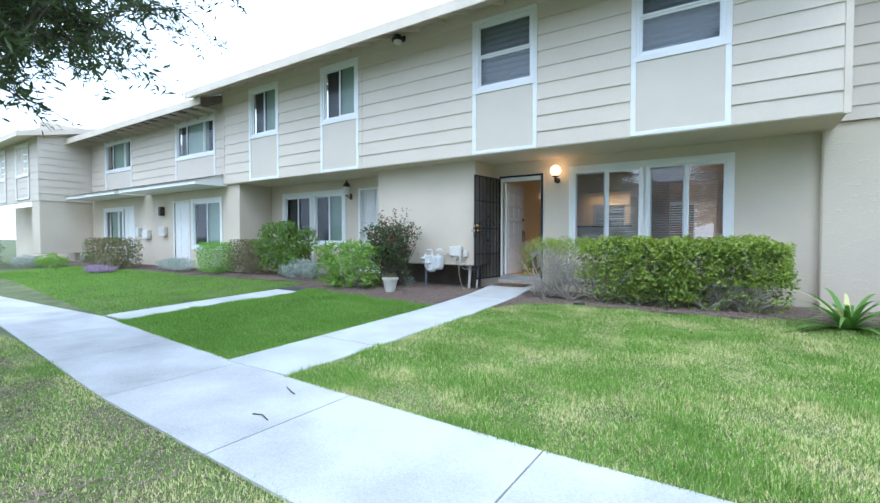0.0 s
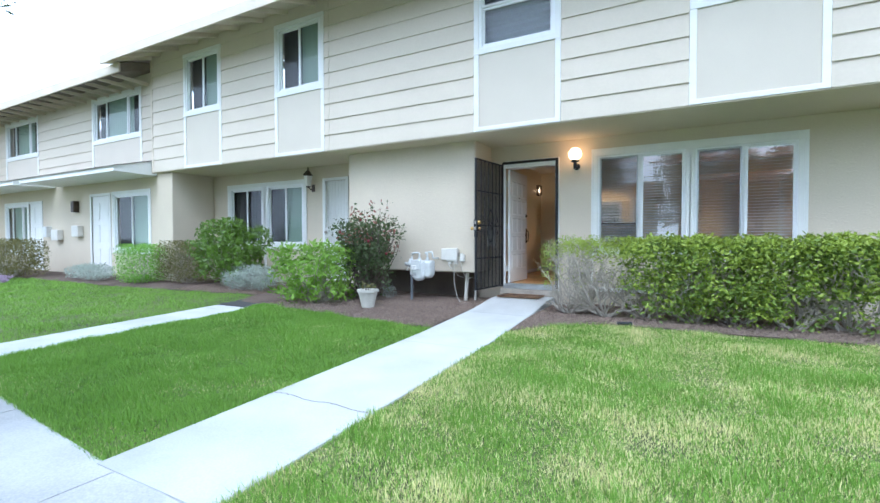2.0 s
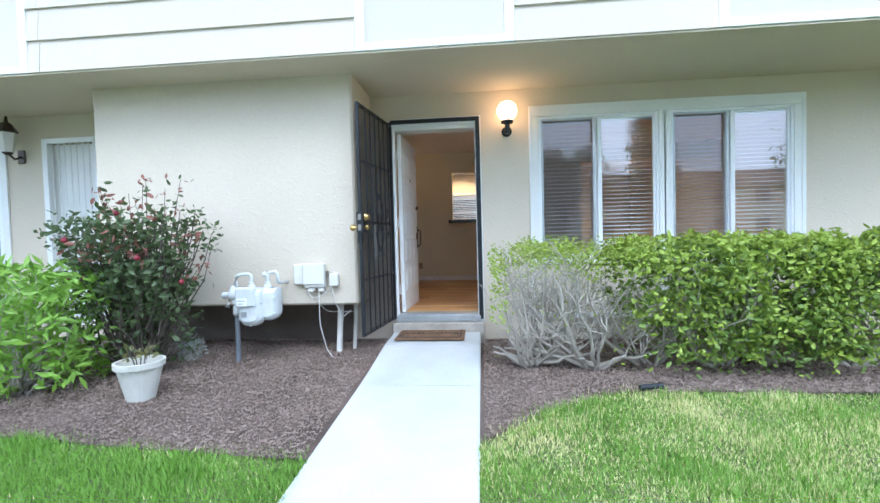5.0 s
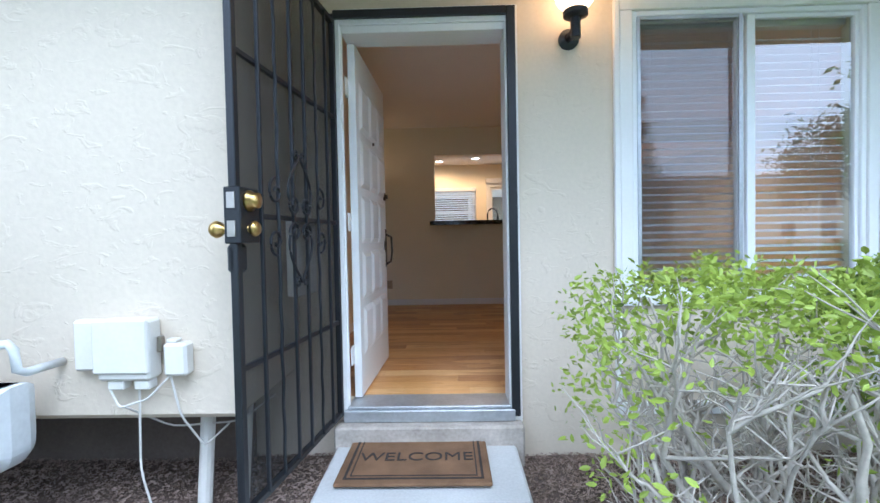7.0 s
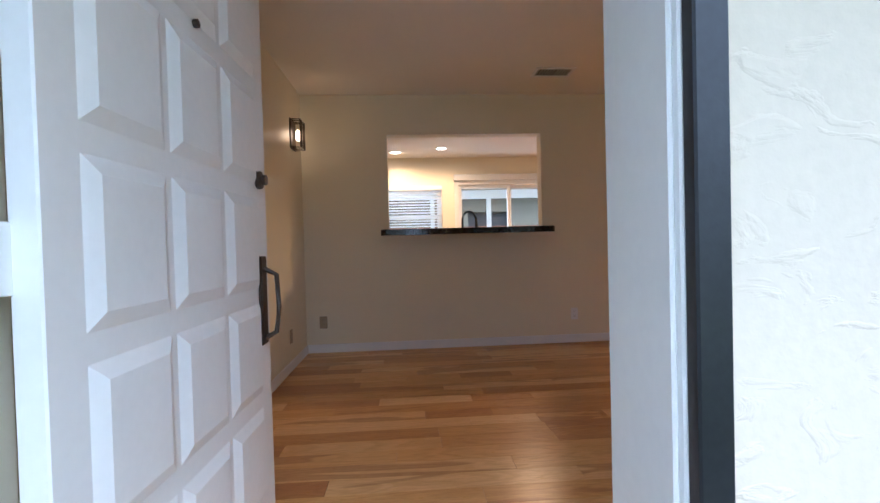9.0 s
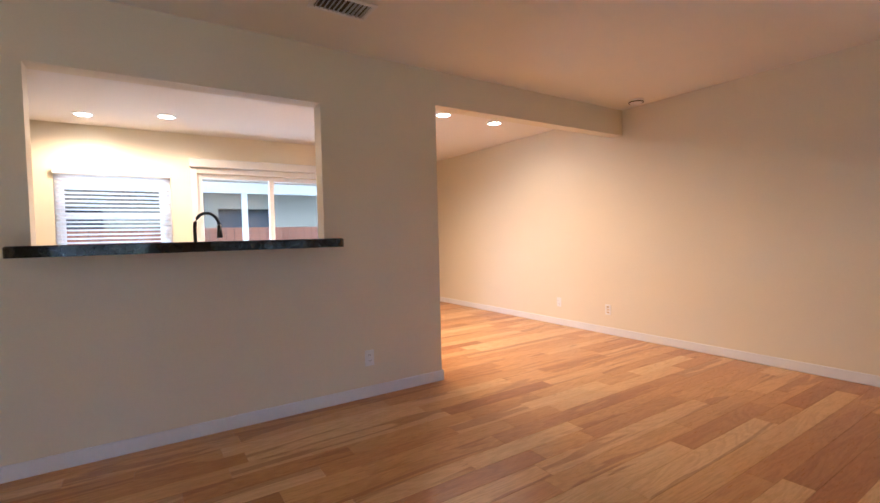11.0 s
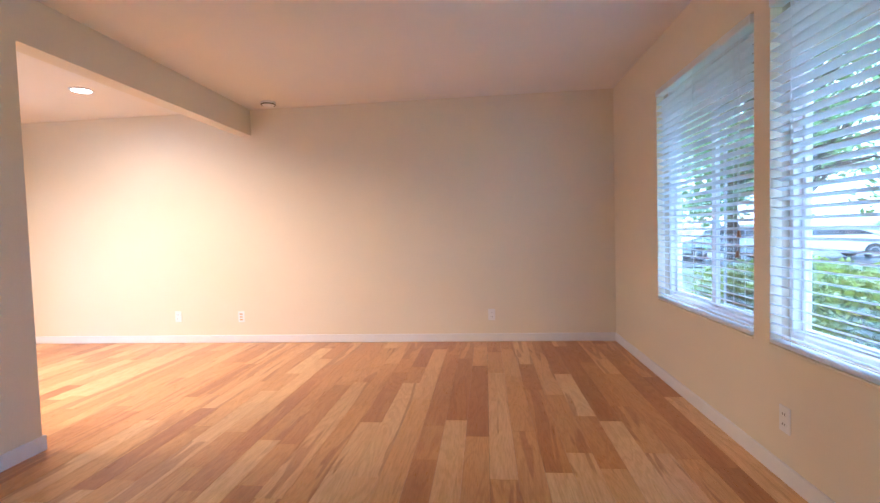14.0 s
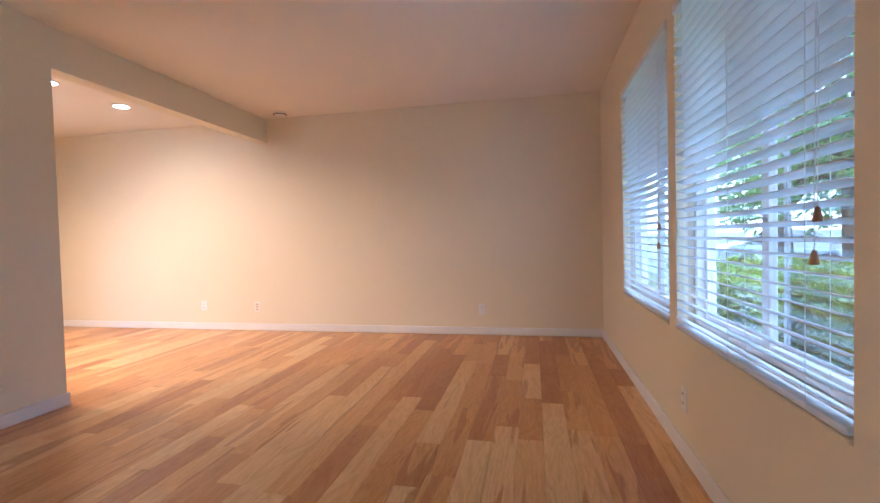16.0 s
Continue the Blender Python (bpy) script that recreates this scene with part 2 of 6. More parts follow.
METER = mat("meter_grey", (0.66, 0.68, 0.68), 0.5, 0.1, var=0.12, scale=7, fine=60, bump=0.1)
PIPEG = mat("pipe_grey", (0.2, 0.22, 0.25), 0.5, 0.3, var=0.25, scale=7, fine=60, bump=0.1)
BOXM = mat("utility_plastic", (0.70, 0.68, 0.63), 0.5, var=0.06, scale=6, fine=60, bump=0.05)
GLASS = clear("window_glass", (0.92, 0.95, 0.95), 2.75)
FARGLASS = clear("neighbour_glass", (0.9, 0.93, 0.93), 1.55)
GLASSIN = clear("rear_glass", (0.95, 0.97, 0.97), 1.45)
# Olive wall colour darkened to carry the shade under the rear eaves.
REARW = mat("shaded_olive_siding", (0.17, 0.15, 0.11), 0.8, var=0.12, scale=1, fine=40, bump=0.1)
# Near-black stand-in for unlit rooms; their dimness is in the colour.
DARKIN = mat("painted_dim_room", (0.035, 0.036, 0.04), 0.9, var=0.2, scale=1, fine=20, bump=0)
CURT = mat("pale_curtain", (0.34, 0.43, 0.36), 0.9, var=0.15, scale=2, fine=30, bump=0.1, stretch=(9, 9, 0.4))
SLAT = leaf_mat("blind_slat", (0.74, 0.79, 0.82), (0.78, 0.82, 0.85), 0.45, 0.2)
GLOBE = glow("lamp_globe", (1.0, 0.64, 0.32), 4.0)
CANLIT = glow("can_lens", (1.0, 0.88, 0.7), 14.0)
BLACKST = mat("black_granite", (0.012, 0.012, 0.013), 0.08, var=0.6, scale=30, fine=160, bump=0.0)
MATM = mat("coir_mat", (0.20, 0.115, 0.06), 0.95, var=0.3, scale=8, fine=260, bump=0.9, dist=0.006)
MATDK = mat("coir_print", (0.045, 0.035, 0.03), 0.95, var=0.3, scale=8, fine=260, bump=0.9, dist=0.006)
WOOD = wood_mat("hickory_plank", [(0.50, 0.21, 0.068), (0.66, 0.325, 0.105), (0.77, 0.43, 0.15), (0.89, 0.60, 0.27)], (0.45, 0.17, 0.055))
BARK = mat("hedge_bark", (0.42, 0.38, 0.325), 0.9, var=0.25, scale=8, fine=60, bump=0.4)
BARKDK = mat("tree_bark", (0.10, 0.08, 0.065), 0.95, var=0.35, scale=5, fine=30, bump=0.8, dist=0.02, stretch=(1, 1, 0.25))
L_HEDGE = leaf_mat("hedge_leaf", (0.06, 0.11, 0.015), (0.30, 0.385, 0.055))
# Darker copy of the hedge green, with the shade put into the colour.
L_MID = leaf_mat("hedge_shaded_leaf", (0.03, 0.065, 0.012), (0.17, 0.25, 0.045))
L_DARK = leaf_mat("shaded_leaf", (0.025, 0.05, 0.014), (0.10, 0.15, 0.04))
L_GREEN = leaf_mat("bright_leaf", (0.05, 0.14, 0.016), (0.24, 0.40, 0.055))
L_GLOSS = leaf_mat("glossy_leaf", (0.022, 0.06, 0.012), (0.14, 0.24, 0.035), 0.3)
L_ROSE = leaf_mat("rose_leaf", (0.022, 0.05, 0.018), (0.085, 0.12, 0.045))
L_RED = leaf_mat("young_rose_leaf", (0.10, 0.04, 0.035), (0.27, 0.11, 0.085))
L_BOX = leaf_mat("boxwood_leaf", (0.06, 0.17, 0.016), (0.22, 0.44, 0.05))
L_STRAP = leaf_mat("strap_leaf", (0.03, 0.085, 0.014), (0.13, 0.26, 0.045))
L_SILVER = leaf_mat("silver_leaf", (0.24, 0.29, 0.24), (0.42, 0.47, 0.42))
L_BROWN = leaf_mat("brown_leaf", (0.045, 0.05, 0.018), (0.17, 0.16, 0.055))
L_TREE = leaf_mat("tree_leaf", (0.018, 0.036, 0.014), (0.075, 0.11, 0.035))
L_FAR = leaf_mat("far_leaf", (0.03, 0.055, 0.03), (0.085, 0.12, 0.06))
L_STREET = leaf_mat("street_tree_leaf", (0.05, 0.10, 0.03), (0.17, 0.26, 0.08))
PETAL = mat("rose_petal", (0.20, 0.015, 0.03), 0.6, var=0.3, scale=20, fine=60, bump=0)
LILAC = leaf_mat("lilac_bloom", (0.22, 0.16, 0.24), (0.40, 0.30, 0.42))
GRASS = leaf_mat("grass_blade", (0.03, 0.095, 0.010), (0.21, 0.37, 0.05), 0.5, 0.3, scale=0.7)
DRY = leaf_mat("dry_blade", (0.36, 0.37, 0.12), (0.66, 0.63, 0.30), 0.7, 0.2)
ROADM = mat("asphalt", (0.05, 0.05, 0.052), 0.9, var=0.25, scale=2, fine=80, bump=0.4)
CARPAINT = mat("white_car_paint", (0.75, 0.76, 0.78), 0.15, var=0.02, scale=2, fine=20, bump=0)
CARSILV = mat("silver_car_paint", (0.35, 0.37, 0.4), 0.2, 0.5, var=0.02, scale=2, fine=20, bump=0)
CARGLASS = mat("car_glass", (0.02, 0.025, 0.03), 0.05, var=0.1, scale=2, fine=20, bump=0)
RUBBER = mat("tyre_rubber", (0.02, 0.02, 0.02), 0.8, var=0.2, scale=9, fine=60, bump=0.2)
FENCE = mat("cedar_fence", (0.30, 0.13, 0.08), 0.85, var=0.25, scale=2, fine=30, bump=0.3, rand=0.3)
POT = mat("pot_clay", (0.62, 0.60, 0.54), 0.7, var=0.1, scale=6, fine=60, bump=0.15)
OUTLET = mat("outlet_plastic", (0.88, 0.88, 0.86), 0.35, var=0.02, scale=6, fine=60, bump=0)
BEIGE = mat("beige_plastic", (0.42, 0.33, 0.22), 0.45, var=0.05, scale=6, fine=60, bump=0)
# White blind coloured dark grey for the shade behind the glass.
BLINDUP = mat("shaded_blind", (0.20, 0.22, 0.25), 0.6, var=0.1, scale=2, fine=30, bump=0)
CABLE = mat("cable_sheath", (0.6, 0.58, 0.54), 0.5, var=0.1, scale=8, fine=60, bump=0)


# ---- mesh builders ----
class Geo:
    """Gathers boxes, tubes, lathes and quads into one mesh."""

    def __init__(self):
        self.v, self.f, self.mi = [], [], []

    def add(self, verts, faces, m=0, at=None):
        o = len(self.v)
        if at is not None:
            verts = [tuple(at @ Vector(p)) for p in verts]
        self.v.extend(verts)
        self.f.extend([tuple(o + i for i in q) for q in faces])
        self.mi.extend([m] * len(faces))
        return self

    def box(self, x0, y0, z0, x1, y1, z1, b=0.0, m=0, at=None):
        """A box, its edges chamfered by b."""
        lo, hi = (min(x0, x1), min(y0, y1), min(z0, z1)), (max(x0, x1), max(y0, y1), max(z0, z1))
        b = min(b, *[(hi[i] - lo[i]) * 0.45 for i in range(3)])
        if b <= 0:
            vs = [(x, y, z) for x in (lo[0], hi[0]) for y in (lo[1], hi[1]) for z in (lo[2], hi[2])]
            return self.add(vs, [(0, 1, 3, 2), (4, 6, 7, 5), (0, 4, 5, 1), (2, 3, 7, 6), (0, 2, 6, 4), (1, 5, 7, 3)], m, at)
        vs, idx = [], {}
        for cx in (0, 1):
            for cy in (0, 1):
                for cz in (0, 1):
                    c = (cx, cy, cz)
                    for ax in range(3):
                        p = [(hi[i] - b if c[i] else lo[i] + b) for i in range(3)]
                        p[ax] = hi[ax] if c[ax] else lo[ax]
                        idx[c, ax] = len(vs)
                        vs.append(tuple(p))
        fs = []
        for ax in range(3):
            u, w = (ax + 1) % 3, (ax + 2) % 3
            for s in (0, 1):
                ring = []
                for cu, cw in ((0, 0), (1, 0), (1, 1), (0, 1)):
                    c = [0, 0, 0]
                    c[ax], c[u], c[w] = s, cu, cw
                    ring.append(idx[tuple(c), ax])
                fs.append(tuple(ring if s else ring[::-1]))
            for cu in (0, 1):
                for cw in (0, 1):
                    a, d = [0, 0, 0], [0, 0, 0]
                    a[u] = d[u] = cu
                    a[w] = d[w] = cw
                    d[ax] = 1
                    a, d = tuple(a), tuple(d)
                    q = (idx[a, u], idx[d, u], idx[d, w], idx[a, w])
                    fs.append(q if cu != cw else q[::-1])
        for c in [(x, y, z) for x in (0, 1) for y in (0, 1) for z in (0, 1)]:
            q = (idx[c, 0], idx[c, 1], idx[c, 2])
            fs.append(q if sum(c) % 2 else q[::-1])
        return self.add(vs, fs, m, at)

    def tube(self, pts, r, n=8, m=0, at=None, cap=True):
        """A round bar along points; r is one radius or one for each point."""
        pts = [Vector(p) for p in pts]
        rs = r if isinstance(r, (list, tuple)) else [r] * len(pts)
        vs, fs = [], []
        ref = Vector((0, 0, 1))
        for i, p in enumerate(pts):
            d = (pts[min(i + 1, len(pts) - 1)] - pts[max(i - 1, 0)]).normalized()
            k = ref if abs(d.dot(ref)) < 0.95 else Vector((1, 0, 0))
            a = d.cross(k).normalized()
            b = d.cross(a)
            vs += [tuple(p + rs[i] * (math.cos(t) * a + math.sin(t) * b)) for t in (2 * math.pi * j / n for j in range(n))]
        for i in range(len(pts) - 1):
            for j in range(n):
                k = (j + 1) % n
                fs.append((i * n + j, i * n + k, (i + 1) * n + k, (i + 1) * n + j))
        if cap:
            fs += [tuple(range(n))[::-1], tuple(range((len(pts) - 1) * n, len(pts) * n))]
        return self.add(vs, fs, m, at)

    def lathe(self, prof, n=20, m=0, at=None):
        """A turned shape about z from (radius, height) pairs."""
        vs = [(r * math.cos(2 * math.pi * j / n), r * math.sin(2 * math.pi * j / n), z) for r, z in prof for j in range(n)]
        fs = [(i * n + j, i * n + (j + 1) % n, (i + 1) * n + (j + 1) % n, (i + 1) * n + j) for i in range(len(prof) - 1) for j in range(n)]
        fs += [tuple(range(n))[::-1], tuple(range((len(prof) - 1) * n, len(prof) * n))]
        return self.add(vs, fs, m, at)

    def done(self, name, mats, parent=None, label="", category="", group="", kind="", smooth=False, at=None):
        me = bpy.data.meshes.new(name)
        me.from_pydata(self.v, [], self.f)
        for q in mats if isinstance(mats, (list, tuple)) else [mats]:
            me.materials.append(q)
        me.polygons.foreach_set("material_index", self.mi)
        if smooth:
            me.polygons.foreach_set("use_smooth", [True] * len(self.f))
        me.update()
        ob = new(name, me)
        if at is not None:
            ob.matrix_basis = at
        ob.parent = parent
        return tagged(ob, label, category, group, kind)


def thing(name, label, category, group="", at=None):
    ob = new(name)
    ob.empty_display_size = 0.1
    if at is not None:
        ob.matrix_basis = at
    return tagged(ob, label, category, group)


def share(name, ob, parent, at):
    """Another piece on the mesh of ob."""
    q = new(name, ob.data)
    q.parent = parent
    q.matrix_basis = at
    return q


def pierced(g, x0, x1, y0, y1, z0, z1, holes, m=0):
    """A wall along x from y0 to y1 thick, with holes (x0, x1, z0, z1) right through it."""
    xs = sorted({x0, x1, *[h[0] for h in holes], *[h[1] for h in holes]})
    zs = sorted({z0, z1, *[h[2] for h in holes], *[h[3] for h in holes]})
    xs, zs = [x for x in xs if x0 <= x <= x1], [z for z in zs if z0 <= z <= z1]

    def solid(i, j):
        if i < 0 or j < 0 or i >= len(xs) - 1 or j >= len(zs) - 1:
            return False
        cx, cz = (xs[i] + xs[i + 1]) / 2, (zs[j] + zs[j + 1]) / 2
        return not any(h[0] < cx < h[1] and h[2] < cz < h[3] for h in holes)

    for i in range(len(xs) - 1):
        for j in range(len(zs) - 1):
            if not solid(i, j):
                continue
            a, b, c, d = xs[i], xs[i + 1], zs[j], zs[j + 1]
            g.add([(a, y0, c), (b, y0, c), (b, y0, d), (a, y0, d)], [(0, 1, 2, 3)], m)
            g.add([(a, y1, c), (b, y1, c), (b, y1, d), (a, y1, d)], [(3, 2, 1, 0)], m)
            for di, dj, q in ((-1, 0, [(a, y0, c), (a, y0, d), (a, y1, d), (a, y1, c)]), (1, 0, [(b, y0, c), (b, y1, c), (b, y1, d), (b, y0, d)]),
                              (0, -1, [(a, y0, c), (a, y1, c), (b, y1, c), (b, y0, c)]), (0, 1, [(a, y0, d), (b, y0, d), (b, y1, d), (a, y1, d)])):
                if not solid(i + di, j + dj):
                    g.add(q, [(0, 1, 2, 3)], m)
    return g


# ---- ground ----
def lerp_list(v, pts):
    if v <= pts[0][0]:
        return pts[0][1]
    for (a, p), (b, q) in zip(pts, pts[1:]):
        if v <= b:
            return p + (q - p) * (v - a) / (b - a)
    return pts[-1][1]


WALK_FAR = [(-30, -4.2), (-12.85, -5.0), (-6.4, -5.74), (-4.6, -5.9), (-0.4, -6.31), (2.7, -6.45), (14, -6.5)]
BED_EDGE = [(-20, -2.3), (-9.0, -2.2), (-4.7, -1.75), (-4.66, -2.25), (-3.8, -2.35), (-0.55, -2.6), (-0.46, -2.6), (0.46, -2.4), (0.9, -1.95), (1.5, -1.62), (4.0, -1.62), (6.0, -1.4), (14, -1.4)]
PATH_Z = [(-6.4, -0.445), (-3.0, -0.36), (-1.4, -0.275), (-0.62, -0.19), (0.0, -0.175)]


def gz(x, y):
    """Height of the soil."""
    home = -0.30 + min(0.14, max(0.0, -x * 0.012))
    if y < -3.0:
        k = min(1.0, max(0.0, (y + 6.4) / 3.4))
        return -0.468 * (1 - k) + (0.78 * home - 0.155) * k
    k = min(1.0, (y + 3.0) / 1.6)
    return (0.78 * home - 0.155) * (1 - k) + home * k


g = Geo()
xs = [-900, -300, -120, -60, -35] + [-25 + i for i in range(46)] + [35, 60, 120, 300, 900]
ys = [-900, -300, -120, -60, -40, -30, -24, -18, -14, -11, -9] + [-8 + 0.5 * i for i in range(17)] + [2, 5, 9, 14, 30, 60, 120, 300, 900]
g.add([(x, y, gz(x, y)) for x in xs for y in ys],
      [(i * len(ys) + j, (i + 1) * len(ys) + j, (i + 1) * len(ys) + j + 1, i * len(ys) + j + 1) for i in range(len(xs) - 1) for j in range(len(ys) - 1)])
g.done("ground", SOIL, kind="structure", label="lawn soil under green and drying grass", category="ground")

g = Geo()
bx = [-20 + 0.25 * i for i in range(136)]
for i in range(len(bx) - 1):
    for a, b in ((0, 0.33), (0.33, 0.66), (0.66, 1)):
        q = []
        for x, k in ((bx[i], a), (bx[i + 1], a), (bx[i + 1], b), (bx[i], b)):
            e = lerp_list(x, BED_EDGE)
            y = e + (0.0 - e) * k
            q.append((x, y, gz(x, y) + 0.012 + 0.012 * noise.noise(Vector((x * 3, y * 3, 0)))))
        g.add(q, [(0, 1, 2, 3)])
g.done("mulch_bed", MULCH, kind="structure", label="brown bark mulch bed along the house wall", category="planting bed")

side = tagged(new("pavement"), "pale grey concrete sidewalk with joints", "sidewalk", kind="structure")
edge = -25.97
while edge < 12:
    x0, x1 = edge + 0.006, edge + 1.6
    g = Geo()
    top, bot = [], []
    for x in (x0, (x0 + x1) / 2, x1):
        f = lerp_list(x, WALK_FAR)
        top += [(x, f, -0.45), (x, f - 1.17, -0.45)]
    vs = top + [(x, y, z - 0.1) for x, y, z in top]
    g.add(vs, [(0, 1, 3, 2), (2, 3, 5, 4), (0, 2, 8, 6), (2, 4, 10, 8), (1, 7, 9, 3), (3, 9, 11, 5), (0, 6, 7, 1), (4, 5, 11, 10)])
    g.done("slab", CONC, side)
    edge += 1.605


def footpath(name, label, x0, x1, cuts, zs):
    top = tagged(new(name), label, "footpath", kind="structure")
    for a, b in zip(cuts, cuts[1:]):
        g = Geo()
        rows = [a + 0.006 + (b - a - 0.006) * k / 4 for k in range(5)]
        vs = []
        for y in rows:
            z = lerp_list(y, zs)
            vs += [(x0, y, z - 0.14), (x0, y, z - 0.008), (x0 + 0.012, y, z), (x1 - 0.012, y, z), (x1, y, z - 0.008), (x1, y, z - 0.14)]
        fs = [(r * 6 + c, r * 6 + c + 1, (r + 1) * 6 + c + 1, (r + 1) * 6 + c) for r in range(4) for c in range(5)]
        fs += [(0, 1, 2, 3, 4, 5), (24, 25, 26, 27, 28, 29)]
        g.add(vs, fs)
        g.done("slab", CONCPALE, top)
    return top


path_1 = footpath("path_1", "pale concrete footpath rising to the open front door", -0.47, 0.47, [-6.34, -3.3, -1.55, -0.62, -0.02], PATH_Z)
footpath("path_2", "pale concrete footpath to the neighbouring door", -4.62, -3.86, [-5.88, -4.4, -2.9, -1.7, -0.02], [(-6, -0.44), (-2.9, -0.33), (0, -0.24)])

g = Geo()
vs = []
for y, z in ((-2.62, -0.3205), (-1.75, -0.294)):
    for dz in (-0.006, 0.014):
        vs += [(-4.6, y, z + dz), (-3.88, y, z + dz)]
g.add(vs, [(2, 3, 7, 6), (0, 2, 6, 4), (1, 5, 7, 3), (0, 1, 3, 2), (4, 6, 7, 5), (0, 4, 5, 1)])
g.done("rubber_mat", ROADM, label="dark rubber mat lying on the neighbouring footpath", category="mat")

rnd = random.Random(15)
g = Geo()
line = [(-0.46 + 0.92 * i / 30, -5.13 + 0.012 * math.sin(i * 0.4) + rnd.uniform(-0.008, 0.008)) for i in range(31)]
for (xa, ya), (xb, yb) in zip(line, line[1:]):
    za, zb = lerp_list(ya, PATH_Z) + 0.0015, lerp_list(yb, PATH_Z) + 0.0015
    g.add([(xa, ya - 0.004, za), (xb, yb - 0.003, zb), (xb, yb + 0.004, zb), (xa, ya + 0.003, za)], [(0, 1, 2, 3)])
g.done("crack", BARKDK, path_1, "irregular dark crack")

# road and far side
g = Geo()
g.box(-120, -27, -0.6, 120, -19.5, -0.44)
g.done("road", ROADM, kind="structure", label="grey asphalt street beyond the lawn", category="road")
g = Geo()
g.box(-120, -19.5, -0.6, 120, -19.2, -0.33, 0.02)
g.done("kerb", CONC, kind="structure", label="concrete kerb along the street", category="kerb")

g = Geo().box(17.5, -19.2, -0.6, 27, 20, -0.43)
g.done("parking_lot", ROADM, kind="structure", label="grey asphalt parking lot beside the lawn", category="parking lot")

# ---- walls of the home ----
DOOR = (-0.428, 0.458, 0.0, 2.06)
DOOR_HOLE = (-0.464, 0.458, 0.0, 2.06)
WIN1, WIN2 = (1.13, 2.36, 0.60, 2.10), (2.48, 3.68, 0.60, 2.10)
g = pierced(Geo(), -0.95, 4.93, 0.0, 0.10, -0.5, 2.62, [DOOR_HOLE, WIN1, WIN2])
g.done("wall_front", STUCCO, kind="structure", label="tan stucco front wall under the overhang", category="wall")
g = pierced(Geo(), -0.95, 4.78, 0.10, 0.15, -0.04, CEIL, [DOOR_HOLE, (*WIN1[:2], 0.565, WIN1[3]), (*WIN2[:2], 0.565, WIN2[3])])
g.done("wall_front_inside", WALLIN, kind="structure", label="beige painted inner face of the window wall", category="wall")
g = Geo().box(4.78, 0.101, -0.04, 4.9, 8.6, CEIL + 0.1)
g.done("wall_east", WALLIN, kind="structure", label="beige painted side wall of the living room", category="wall")
g = Geo().box(-1.0, 0.151, -0.04, -0.86, 3.83, CEIL + 0.1)
g.done("wall_west", WALLIN, kind="structure", label="beige painted wall beside the entry", category="wall")
PASS = (-0.05, 1.455, 1.15, 2.075)
g = pierced(Geo(), -0.86, 2.385, 3.83, 3.96, -0.04, CEIL, [PASS])
g.box(2.385, 3.83, 2.187, 4.78, 3.96, CEIL)
g.done("wall_north", WALLIN, kind="structure", label="beige wall with a kitchen pass-through and dropped beam", category="wall")
KWIN, SLIDER = (-0.35, 0.72, 0.98, 1.96), (1.0, 2.75, 0.03, 1.99)
g = pierced(Geo(), -2.6, 3.3, 7.05, 7.19, -0.3, 2.62, [KWIN, SLIDER])
g.box(3.16, 7.19, -0.3, 3.3, 8.6, 2.62).box(3.16, 8.6, -0.3, 4.9, 8.74, 2.62)
g.done("wall_kitchen", WALLIN, kind="structure", label="warm beige kitchen end wall with window and sliding door", category="wall")
g = Geo().box(-2.6, 3.961, -0.04, -2.46, 7.049, CEIL + 0.1)
g.box(-2.46, 3.84, -0.04, -0.861, 3.96, CEIL + 0.1)
g.done("wall_kitchen_west", WALLIN, kind="structure", label="warm beige kitchen side wall", category="wall")
g = Geo().box(-1.0, 0.101, CEIL, 4.9, 3.9, CEIL + 0.14).box(-2.6, 3.9, CEIL, 4.9, 7.19, CEIL + 0.14).box(3.16, 7.19, CEIL, 4.9, 8.74, CEIL + 0.14)
g.done("ceiling", CEILM, kind="structure", label="smooth warm white painted ceiling", category="ceiling")
g = Geo().box(-3.33, -0.74, 0.225, -0.684, -0.002, 2.44, 0.02)
g.done("wall_bay", STUCCO, kind="structure", label="pale stucco bay projecting beside the door", category="wall")
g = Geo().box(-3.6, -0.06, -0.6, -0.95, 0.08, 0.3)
g.done("foundation", CONCDK, kind="structure", label="foundation under the bay, coloured dark for the shade there", category="foundation")
g = Geo().box(-8.95, -1.185, 2.404, 5.0, 0.0, 2.4185)
g.done("soffit", STUCCO, kind="structure", label="tan soffit under the overhanging storey", category="soffit")

# baseboards
base = Geo()
for x0, y0, x1, y1 in ((-0.86, 3.816, 2.399, 3.83), (2.385, 3.83, 2.399, 3.974), (4.766, 0.165, 4.78, 8.59), (0.56, 0.15, 4.78, 0.164), (-0.86, 0.164, -0.846, 3.816)):
    base.box(x0, y0, 0.0, x1, y1, 0.082, 0.004)
base.done("baseboard", TRIM, kind="structure", label="white painted baseboard", category="baseboard")


